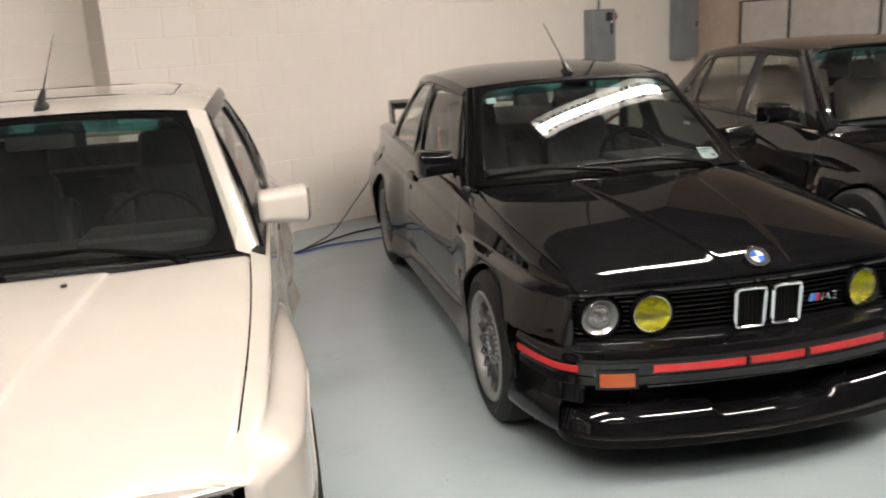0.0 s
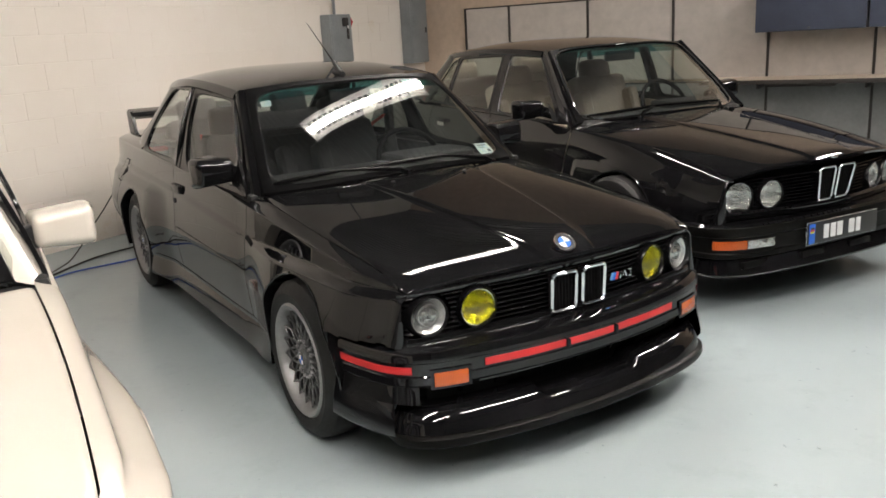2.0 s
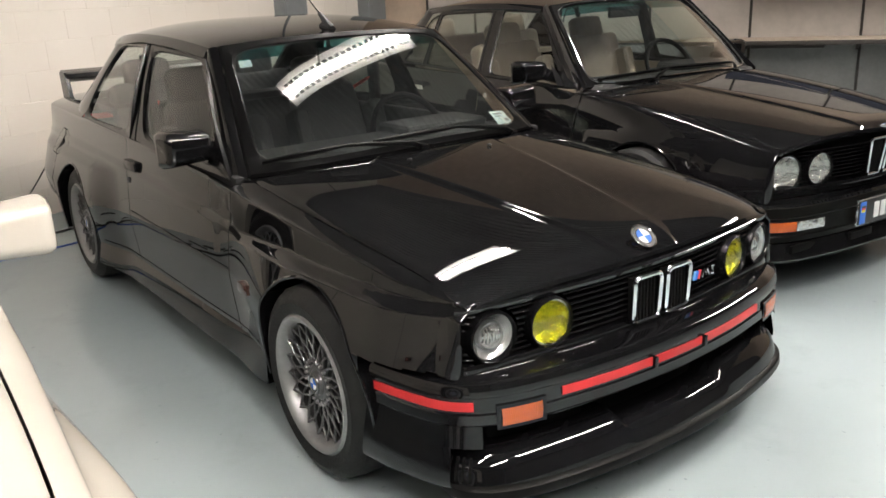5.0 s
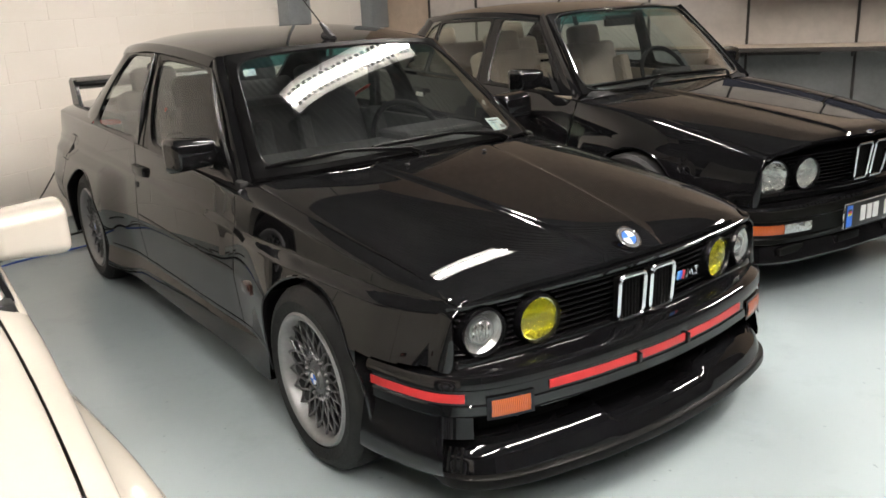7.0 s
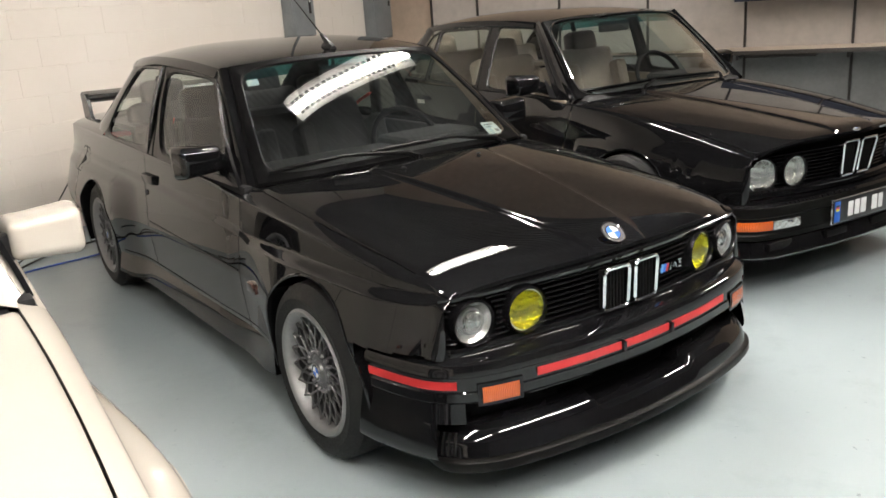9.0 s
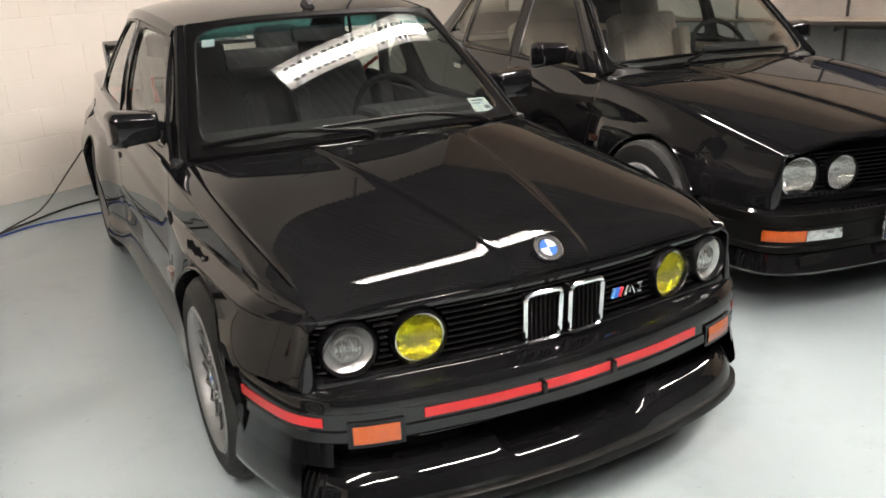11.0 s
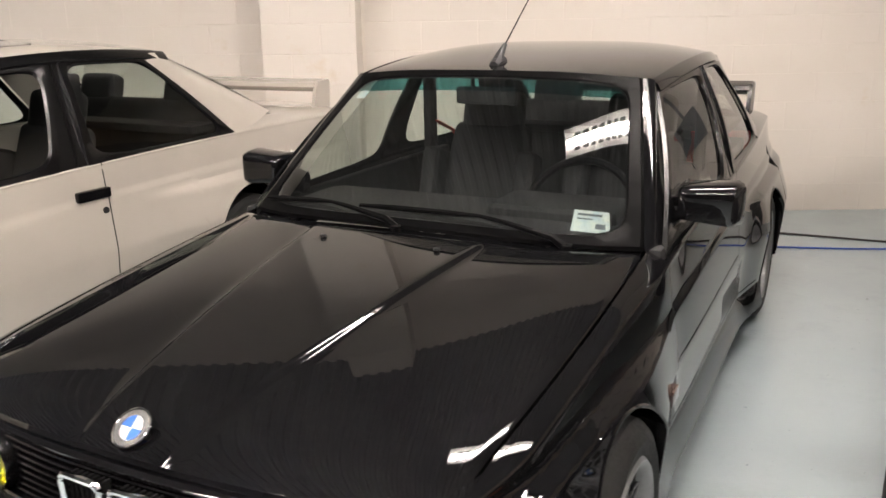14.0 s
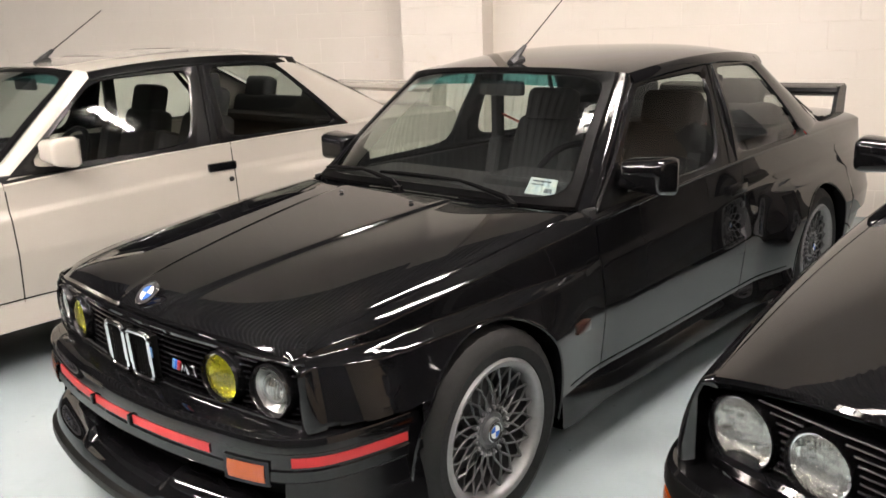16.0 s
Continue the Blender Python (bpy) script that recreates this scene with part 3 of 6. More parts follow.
def plan_path(points):
    """A rounded plan curve through half-plan points (x, y) from the middle to the side end, mirrored. s runs from -1 to 1."""
    pts = [(-x, y) for x, y in reversed(points[1:])] + list(points)
    d = [0.0]
    for a, b in zip(pts, pts[1:]):
        d.append(d[-1] + math.hypot(b[0] - a[0], b[1] - a[1]))
    mid = d[len(points) - 1]
    fx, fy = curve(list(zip([q / mid - 1 for q in d], [p[0] for p in pts]))), curve(list(zip([q / mid - 1 for q in d], [p[1] for p in pts])))

    def at(s):
        e = 0.004
        x, y = fx(s), fy(s)
        tx, ty = fx(s + e) - fx(s - e), fy(s + e) - fy(s - e)
        q = math.hypot(tx, ty) or 1.0
        return x, y, ty / q, -tx / q

    def s_at_x(x):
        lo, hi = -1.0, 1.0
        for _ in range(40):
            m = (lo + hi) / 2
            lo, hi = (m, hi) if fx(m) < x else (lo, m)
        return lo

    at.s = s_at_x
    return at


def strip_on(fn, pts, width, lift=0.0015):
    """A thin band lying on the car's side along (y, z) points."""
    v = []
    n = len(pts)
    for i, (y, z) in enumerate(pts):
        a, b = pts[max(i - 1, 0)], pts[min(i + 1, n - 1)]
        ty, tz = b[0] - a[0], b[1] - a[1]
        q = math.hypot(ty, tz) or 1
        ny, nz = -tz / q * width / 2, ty / q * width / 2
        for s in (1, -1):
            yy, zz = y + ny * s, z + nz * s
            v.append((fn(yy, zz) + lift, yy, zz))
    return v, grid_faces(n, 2)


def seat(parent, at, material, width=0.50, rear=False, sport=False):
    e = empty("rear_seat" if rear else "front_seat")
    e.parent = parent
    e.location = at
    tilt = Matrix.Rotation(radians(-16), 4, "X")
    part("cushion", box_bm(width, 0.50, 0.17, 0.05, (0, -0.02, 0.08), segments=4), material, e)
    bm = box_bm(width * 0.96, 0.15, 0.60, 0.055, (0, 0.06, 0.32), turn=None, segments=4)
    if sport:
        for vv in bm.verts:
            vv.co.x *= 1 - 0.30 * smooth(0.30, 0.60, vv.co.z)
    part("backrest", bm, material, e).matrix_basis = Matrix.Translation((0, 0.22, 0.08)) @ tilt
    heads = (-width * 0.28, width * 0.28) if rear else (0.0,)
    for hx in heads:
        h = part("headrest", box_bm(0.28 if sport else 0.25, 0.11, 0.22 if sport else 0.17, 0.05, (0, 0, 0), segments=4), material, e)
        h.matrix_basis = Matrix.Translation((hx, 0.45, 0.70)) @ tilt
        for s in (-0.06, 0.06):
            v, f = tube([(s, 0, -0.14), (s, 0, -0.06)], 0.006, 6)
            solid("headrest_rod", v, f, M["chrome"], h)
    if not rear:
        for s in (-1, 1):
            bb = part("bolster", box_bm(0.09, 0.14, 0.46, 0.04, (s * (width / 2 - 0.03), -0.01, 0.27), segments=3), material, e)
            bb.matrix_basis = Matrix.Translation((0, 0.19, 0.08)) @ tilt
    return e


def steering_wheel(parent, at, r=0.185):
    e = empty("steering_wheel")
    e.parent = parent
    e.matrix_basis = Matrix.Translation(at) @ Matrix.Rotation(radians(62), 4, "X")
    v, f = tube([(r * math.cos(2 * math.pi * k / 40), r * math.sin(2 * math.pi * k / 40), 0) for k in range(40)], 0.014, 8, closed=True)
    solid("wheel_rim", v, f, M["seal"], e)
    part("hub_pad", box_bm(0.16, 0.12, 0.04, 0.015, (0, -0.01, 0)), M["cabin"], e)
    for a in (0, 180, 270):
        v, f = tube([(0, 0, 0), (r * math.cos(radians(a)), r * math.sin(radians(a)), 0)], 0.014, 6, flat=0.5)
        solid("wheel_spoke", v, f, M["cabin"], e)
    return e


def wiper(parent, a, b, c):
    """An arm from the pivot a to b, with its blade from b to c along the glass."""
    e = empty("wiper")
    e.parent = parent
    knob_v, knob_f = lathe([(0.0, 0.02), (0.018, 0.018), (0.022, 0.0)], 14, "z")
    knob = solid("wiper_pivot", knob_v, knob_f, M["satin"], e)
    knob.location = Vector(a) - Vector((0, 0, 0.008))
    v, f = tube([a, lerp(Vector(a), Vector(b), 0.15) + Vector((0, 0, 0.016)), lerp(Vector(a), Vector(b), 0.7) + Vector((0, 0, 0.008)), b], [0.014, 0.011, 0.008, 0.006], 6)
    solid("wiper_arm", v, f, M["seal"], e)
    b0, c0 = Vector(b), Vector(c)
    v, f = tube([b0 + (c0 - b0) * t for t in (0, 0.3, 0.7, 1)], [0.006, 0.010, 0.010, 0.006], 6)
    solid("wiper_blade", v, f, M["seal"], e)
    return e


def door_mirror(parent, side, at, paint, size=(0.20, 0.11, 0.115)):
    e = empty("door_mirror")
    e.parent = parent
    e.location = at
    e.scale = (side, 1, 1)
    sx, sy, sz = size
    bm = box_bm(sx, sy, sz, 0.032, (sx / 2 + 0.055, 0, 0.0), segments=4)
    for v in bm.verts:
        if v.co.y < 0:
            k = 1 - 0.22 * min(1, -v.co.y / (sy / 2))
            v.co.z = v.co.z * k + 0.004
            v.co.x = lerp(0.055 + sx / 2, v.co.x, 0.9)
        if v.co.x < 0.10:
            v.co.z = v.co.z * 0.85
    part("mirror_shell", bm, paint, e)
    part("mirror_glass", box_bm(sx * 0.88, 0.003, sz * 0.8, 0.0, (sx / 2 + 0.055, sy / 2 + 0.001, 0)), M["chrome"], e)
    bm = box_bm(0.10, 0.05, 0.07, 0.012, (0.025, -0.005, -0.012), segments=2)
    for v in bm.verts:
        v.co.z -= max(0.0, 0.04 - v.co.x) * 0.5
    part("mirror_foot", bm, M["trim"] if paint != M["black_paint"] else paint, e)
    return e


COUPE = dict(
    waist=[(-0.60, 0.690), (-0.5, 0.702), (-0.35, 0.713), (0, 0.732), (0.45, 0.756), (1.0, 0.770), (1.7, 0.772), (2.5, 0.785), (3.1, 0.775), (3.4, 0.745), (3.56, 0.69)],
    nose_round=0.066,
    top=[(-0.60, 0.676), (-0.4, 0.694), (0, 0.711), (0.65, 0.722), (1.56, 0.748), (2.1, 0.738), (2.5, 0.712), (3.1, 0.692), (3.56, 0.652)],
    shoulder=[(-0.60, 0.676), (-0.4, 0.706), (-0.2, 0.724), (0, 0.740), (0.35, 0.770), (0.65, 0.800), (1.0, 0.826), (1.56, 0.848), (2.1, 0.862), (2.5, 0.866), (3.1, 0.866), (3.56, 0.850)],
    hood=[(-0.640, 0.640), (-0.625, 0.672), (-0.60, 0.697), (-0.56, 0.718), (-0.4, 0.752), (-0.2, 0.786), (0.1, 0.825), (0.31, 0.850), (0.60, 0.868)],
    boot=[(2.4, 0.96), (2.85, 0.945), (3.2, 0.935), (3.50, 0.915), (3.56, 0.90)],
    flares=[(0.046, -0.72, -0.34, 0.10, 0.70, 0.640, 0.666), (0.036, -0.85, -0.40, 0.05, 0.60, 0.46, 0.665), (0.034, 1.86, 2.26, 3.3, 3.7, 0.655, 0.70), (0.012, 1.80, 2.20, 3.3, 3.7, 0.48, 0.68)], ledge=0.007, shoulder_r=0.010, curl=1.05, tuck=1.2,
    hood_edge=[(-0.62, 0.626), (-0.3, 0.652), (0.2, 0.668), (0.45, 0.668)],
    boot_edge=[(2.4, 0.62), (3.1, 0.60), (3.56, 0.57)],
    roof_edge=[(0.9, 0.53), (1.1, 0.540), (1.6, 0.565), (2.0, 0.555), (2.4, 0.515), (2.7, 0.48)],
    roof_z=[(1.03, 1.263), (1.14, 1.281), (1.4, 1.312), (1.7, 1.329), (2.0, 1.326), (2.2, 1.303), (2.34, 1.276)],
    rail_z=[(0.9, 1.200), (1.1, 1.238), (1.6, 1.274), (2.0, 1.280), (2.2, 1.270), (2.4, 1.245)],
    hood_fn=lambda y: 0.803 + 0.131 * y - 0.052 * y * y, droop=(0.032, 0.05, -0.645, 0.06),
    wheelbase=2.5625, arch_r=0.328, axle_z=0.302, crown=6.0,
)


def under(P, fn, parent):
    """Inner shell, near-black in place of shade: floor, wheel houses and bulkheads that show through gaps."""
    wb, r = P["wheelbase"], P["arch_r"]
    tail = P["boot"][-1][0]
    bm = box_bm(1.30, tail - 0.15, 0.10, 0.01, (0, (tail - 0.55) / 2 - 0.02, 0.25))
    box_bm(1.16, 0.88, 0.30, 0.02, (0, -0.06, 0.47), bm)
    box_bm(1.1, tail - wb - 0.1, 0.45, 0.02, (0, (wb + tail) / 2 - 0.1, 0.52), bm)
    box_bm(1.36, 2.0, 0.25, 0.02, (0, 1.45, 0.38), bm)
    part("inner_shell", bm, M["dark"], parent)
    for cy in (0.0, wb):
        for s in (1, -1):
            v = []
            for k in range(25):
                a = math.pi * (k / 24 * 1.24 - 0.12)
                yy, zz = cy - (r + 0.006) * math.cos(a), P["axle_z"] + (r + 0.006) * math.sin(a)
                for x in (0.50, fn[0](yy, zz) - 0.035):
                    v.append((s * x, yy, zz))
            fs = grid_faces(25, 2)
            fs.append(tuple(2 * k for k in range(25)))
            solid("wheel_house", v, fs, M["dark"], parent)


def pillar(points_out, points_in):
    """A strip between two rows of points."""
    v = []
    for a, b in zip(points_out, points_in):
        v += [a, b]
    return v, grid_faces(len(points_out), 2)


def coupe(name, m, paint, wheels, label, lift=0.0, black=True):
    """A two-door saloon with box flares, rear wing and front splitter. Nose at -y, front axle at y = 0."""
    P = dict(COUPE)
    if not black:
        P["flares"] = [(0.070, -0.85, -0.38, -0.05, 0.80, 0.635, 0.70)] + COUPE["flares"][2:]
    fn = car_functions(P)
    side, top, wt, z1, zc, zt = fn
    car = empty(name, m)
    tagged(car, label, "car")
    body = empty("body")
    body.parent = car
    body.location = (0, 0, lift)
    he, be = poly(P["hood_edge"], 2), poly(P["boot_edge"], 2)
    az, ar = P["axle_z"], P["arch_r"]
    door_lo = lambda y: 0.275
    arches = ((0.0, az, ar), (P["wheelbase"], az, ar))
    for s in (1, -1):
        fl = (lambda v: v) if s > 0 else mirror
        v, f = panel_grid(P, fn, -0.530, 0.607, lambda y: 0.205, he, zc, 84, 80, arches[:1], (-0.29, 0.505))
        j0 = next(j for j in range(94) if v[j][2] > 0.488)
        nose, nr = v[j0:94], len(v)
        for q in ((0.07, -0.012), (0.22, -0.025), (0.45, -0.036), (0.75, -0.042), (1.0, -0.040), (1.0, 0.06)):
            for x, y, z in nose:
                xi, zi = min(x - 0.012, 0.648), min(z - 0.012, 0.654)
                v.append((lerp(x, xi, q[0]), y + q[1], lerp(z, zi, q[0])))
        f = list(f) + [(j0 + j, j0 + j + 1, nr + j + 1, nr + j) for j in range(len(nose) - 1)] + grid_faces(6, len(nose), nr)
        solid("front_fender", fl(v), f, paint, body, angle=55)
        v, f = panel_grid(P, fn, 0.613, 1.722, door_lo, None, zc, 40, 40)
        door = solid("door", fl(v), f, paint, body, angle=30)
        v, f = panel_grid(P, fn, 1.728, 2.55, lambda y: 0.205 if y > 2.2 else 0.275, None, zc, 60, 44, arches[1:])
        v2, f2 = panel_grid(P, fn, 2.55, 3.56, lambda y: 0.205 if y < 2.95 else 0.40, be, zt, 64, 44, arches[1:])
        v, f = join((v, f), (v2, f2))
        solid("quarter_panel", fl(v), f, paint, body, angle=30)
        for cy in (0.0, P["wheelbase"]):
            v, f = arch_lip(P, fn, cy, az, ar, -14, 194)
            solid("arch_lip", fl(v), f, paint, body)
        # rocker
        v = []
        for i in range(31):
            y = lerp(0.335, 2.20, i / 30)
            x = side(y, 0.28)
            for dx, z in ((-0.03, 0.286), (0.0, 0.284), (0.008, 0.266), (0.022, 0.205), (0.027, 0.178), (-0.10, 0.170)):
                v.append((x + dx * (smooth(0.30, 0.44, y) if dx > 0 else 1), y, z))
        solid("side_skirt", fl(v), grid_faces(31, 6), paint, body, angle=30)
        # crease and mouldings
        v, f = strip_on(side, [(y, 0.505 + 0.012 * y) for y in np.linspace(0.625, 1.71, 12)], 0.007, 0.002)
        solid("door_crease", fl(v), f, M["satin"] if black else paint, door)
        v, f = strip_on(side, [(y, 0.300) for y in np.linspace(0.40, 2.15, 20)], 0.006, 0.003)
        solid("side_moulding", fl(v), f, M["satin"], body)
        if black:
            v, f = strip_on(side, [(0.602, 0.662), (0.575, 0.658), (0.545, 0.652), (0.505, 0.644)], 0.016, 0.003)
            solid("fender_vent", fl(v), f, M["dark"], body, "narrow black vent slot at the head of the flare")
        # handle
        h = empty("door_handle")
        h.parent = body
        part("handle_grip", box_bm(0.03, 0.16, 0.042, 0.008, (s * (side(1.655, 0.738) + 0.004), 1.655, 0.738)), M["satin"], h, "black door handle")
        v, f = lathe([(0.0, 0.014), (0.006, 0.013), (0.007, 0.0)], 16)
        lk = solid("lock", v, f, M["trim"], h)
        lk.location, lk.scale = (s * (side(1.70, 0.668)), 1.70, 0.668), (s, 1, 1)
        # side repeater
        bm = box_bm(0.02, 0.074, 0.036, 0.003, (s * (side(0.440, 0.493) + 0.002), 0.440, 0.493))
        part("side_marker", bm, M["amber_dark"], body, "smoked side marker lamp")
        bm = box_bm(0.022, 0.032, 0.028, 0.003, (s * (side(0.457, 0.493) + 0.0025), 0.457, 0.493))
        part("marker_lens", bm, M["red_lens"] if black else M["amber"], body)
    # hood, with its raised middle
    crease = poly([(-0.64, 0.105), (-0.2, 0.175), (0.33, 0.266), (0.6, 0.30)], 2)
    v, ny, gap = [], 56, 0.008 if black else 0.005
    half = [("in", i / 16) for i in range(17)] + [("step", i / 6) for i in range(1, 7)] + [("out", 1 - (1 - i / 30) ** 1.6) for i in range(1, 31)]
    cols = [(-1, *c) for c in reversed(half[1:])] + [(1, *c) for c in half]
    nx = len(cols) - 1
    for i in range(ny + 1):
        y = lerp(-0.622, 0.395, (i / ny) ** 1.25)
        for sg, zone, t in cols:
            edge, c = he(y) - gap, crease(y)
            x = {"in": lerp(0, c - 0.006, t), "step": lerp(c - 0.006, c + 0.011, t), "out": lerp(c + 0.011, edge, t)}[zone]
            k = x / edge
            yy = y + 0.056 * smooth(0.2, -0.6, y) * k * k + 0.16 * smooth(0.1, 0.39, y) * k**4
            x *= (he(yy) - gap) / edge
            rise = {"in": 1.0, "step": 1 - smooth(0, 1, t), "out": 0.0}[zone]
            z = top(x, yy, zc) + 0.008 * rise * smooth(-0.66, -0.54, yy) - 0.005 * max(0.0, (k - 0.975) / 0.025) ** 2
            v.append((sg * x, yy, z))
    lead, rear = v[: nx + 1], v[-(nx + 1):]
    # the rear edge rolls down to the cowl
    for dy, dz in ((0.004, -0.0008), (0.0075, -0.0024), (0.010, -0.0048), (0.0115, -0.0078), (0.012, -0.018)):
        v += [(x, yy + dy, z + dz) for x, yy, z in rear]
    solid("hood", v, grid_faces(ny + 6, nx + 1), paint, body, "glossy bonnet with two raised creases", angle=40)
    # hood front return
    v = []
    for x, yy, z in lead:
        v += [(x, yy, z), (x, yy - 0.004, z - 0.010), (x, yy + 0.006, z - 0.024), (x, yy + 0.05, z - 0.024)]
    solid("hood_lip", v, grid_faces(nx + 1, 4), paint, body)
    for s in (1, -1):
        v, f = lathe([(0.0, 0.009), (0.006, 0.008), (0.008, 0.0)], 12, "z")
        nz_ = solid("washer_jet", v, f, M["trim"], body)
        nz_.location = (s * 0.18, 0.305, top(0.18, 0.305, zc) + 0.011)
    roundel(body, Matrix.Translation((0, -0.585, 0.718)) @ Matrix.Rotation(radians(40), 4, "X"), 0.041)
    # cowl
    v = []
    for i in range(33):
        k = lerp(-1, 1, i / 32)
        v += [(k * 0.64, 0.375 + 0.17 * k**4, 0.842 - 0.075 * k * k), (k * 0.648, 0.44 + 0.14 * k * k, 0.842 - 0.050 * k * k), (k * 0.648, 0.496 + 0.115 * k * k, 0.840 - 0.022 * k * k)]
    solid("cowl", v, grid_faces(33, 3), M["black_paint"] if black else M["trim"], body, "black cowl below the windscreen")
    # greenhouse
    re, rz, lz = poly(P["roof_edge"]), poly(P["roof_z"]), poly(P["rail_z"], 3)

    def skin(y, z):
        zb = z1(y)
        return lerp(wt(y) - 0.016, re(y), min(max((z - zb) / (lz(y) - zb), 0), 1.05) ** 1.04)

    low = lambda k: (k * 0.648, 0.490 + 0.072 * k * k + 0.043 * k**6, 0.848 - 0.022 * k * k)
    up = lambda k: (k * 0.506, 1.032 + 0.030 * k * k + 0.028 * k**6, 1.262 - 0.019 * k * k)
    v, nu, nv = [], 24, 14
    for i in range(nu + 1):
        k = lerp(-1, 1, i / nu)
        a, b = low(k), up(k)
        for j in range(nv + 1):
            t = j / nv
            bow = 0.012 * math.sin(math.pi * t) * (1 - 0.3 * k * k)
            v.append((lerp(a[0], b[0], t), lerp(a[1], b[1], t) - bow, lerp(a[2], b[2], t) + bow * 0.8))
    glass = solid("windscreen", v, grid_faces(nu + 1, nv + 1), M["glass"], body, "laminated windscreen with a green top band")
    glass.visible_shadow = False
    band = []
    for i in range(nu + 1):
        for j in (12, 13, 14):
            p = v[i * (nv + 1) + j]
            band.append((p[0], p[1] + 0.004, p[2] - 0.004))
    bandg = solid("sun_band", band, grid_faces(nu + 1, 3), M["tint_band"], glass)
    bandg.visible_shadow = False
    def screen(u, w):
        k = lerp(-1, 1, u)
        a, b = low(k), up(k)
        bow = 0.012 * math.sin(math.pi * min(max(w, 0), 1)) * (1 - 0.3 * k * k)
        return lerp(a[0], b[0], w), lerp(a[1], b[1], w) - bow, lerp(a[2], b[2], w) + bow * 0.8

    fv, ff = frame_band(screen, (0, -0.6, 0.8), *(((0.938, 0.895), 9.0, 1.012) if black else ((0.912, 0.895), 9.0, 0.972)))
    solid("windscreen_rubber", fv, ff, M["seal"], glass, "black rubber seal")
    # roof
    v, nu, nv = [], 34, 36
    for i in range(nu + 1):
        for j in range(nv + 1):
            k = lerp(-1, 1, j / nv)
            y = lerp(1.035 + 0.037 * k * k + 0.032 * k**6, 2.335 + 0.01 * k * k, i / nu)
            x = k * (re(y) + 0.004)
            q = abs(k)
            z = lerp(rz(y), lz(y), q**3.4)
            v.append((x, y, z))
    solid("roof", v, grid_faces(nu + 1, nv + 1), paint, body, angle=50)
    # rear window
    rl = lambda k: (k * 0.568, 3.06 - 0.08 * k * k, 0.945 - 0.02 * k * k)
    ru = lambda k: (k * 0.475, 2.36 - 0.02 * k * k, 1.268 - 0.025 * k * k)
    v = []
    for i in range(21):
        k = lerp(-1, 1, i / 20)
        for j in range(11):
            t = j / 10
            v.append(tuple(lerp(rl(k)[c], ru(k)[c], t) + (0.012 * math.sin(math.pi * t) if c else 0) for c in range(3)))
    rear = solid("rear_window", v, grid_faces(21, 11), M["glass"], body)
    rear.visible_shadow = False
    rr = [rl(lerp(-1, 1, i / 14)) for i in range(15)] + [ru(lerp(1, -1, i / 14)) for i in range(15)]
    fv, ff = tube(rr, 0.016 if black else 0.007, 6, closed=True)
    solid("rear_rubber", fv, ff, M["satin"], rear)
    for s in (1, -1):
        fl = (lambda v: v) if s > 0 else mirror
        sk = lambda y, z: (skin(y, z), y, z)
        # pillar between windscreen and door glass
        out, inn = [], []
        for i in range(11):
            t = i / 10
            y, z = lerp(0.600, 1.112, t), lerp(0.795, 1.236, t)
            a = (lerp(0.694, re(1.11) + 0.006, t), y, z)
            b = tuple(lerp(low(1)[k], up(1)[k], t) for k in range(3))
            out.append(a)
            inn.append((b[0] + 0.008, b[1], b[2]) if black else (b[0] * 0.962, b[1] - 0.008, b[2] + 0.007))
        mid = [((a[0] + b[0]) / 2 + 0.005, (a[1] + b[1]) / 2 - 0.005, (a[2] + b[2]) / 2 + 0.003) for a, b in zip(out, inn)]
        v = []
        for a, c, b in zip(out, mid, inn):
            v += [a, c, b]
        solid("front_pillar", fl(v), grid_faces(11, 3), paint, body, angle=60)
        v = []
        for i in range(11):
            t = i / 10
            a = out[i]
            b = sk(lerp(0.690, 1.135, t), lerp(0.826, 1.222, t))
            v += [(a[0] + 0.001, a[1], a[2]), ((a[0] + b[0]) / 2 + 0.004, (a[1] + b[1]) / 2, (a[2] + b[2]) / 2), (b[0] + 0.002, b[1], b[2])]
        solid("pillar_side", fl(v), grid_faces(11, 3), paint, body, angle=60)
        # side glasses
        g1 = ((0.665, 0.826), (1.520, 0.848), (1.632, 1.240), (1.122, 1.212))
        g2 = ((1.695, 0.858), (2.530, 0.858), (2.140, 1.242), (1.716, 1.250))
        for g, nm in ((g1, "door_window"), (g2, "quarter_window")):
            corner = [Vector(sk(*c)) for c in g]
            pane = lambda a, b, c=corner: c[0].lerp(c[1], a).lerp(c[3].lerp(c[2], a), b) + Vector((0.018 * math.sin(math.pi * min(max(b, 0), 1)) + 0.002 * math.sin(math.pi * min(max(a, 0), 1)), 0, 0))
            v = [pane(i / 10, j / 8) - Vector((0.006, 0, 0)) for i in range(11) for j in range(9)]
            w = solid(nm, fl(v), grid_faces(11, 9), M["side_glass"], body)
            w.visible_shadow = False
            fv, ff = frame_band(pane, (1, 0, 0.2), (0.945, 0.90), 7.0, 1.09 if not black and nm == "quarter_window" else 1.05, 20, 0.006)
            solid("window_frame", fl(fv), ff, M["satin"], w, "black window frame")
        # centre pillar cover, roof rail and rear pillar
        v, f = bilinear((1.505, 0.842), (1.705, 0.850), (1.726, 1.262), (1.622, 1.262), 6, 8, lambda y, z: (skin(y, z) + 0.004, y, z))
        post = solid("centre_pillar", fl(v), f, M["pillar"] if black else M["satin"], body)
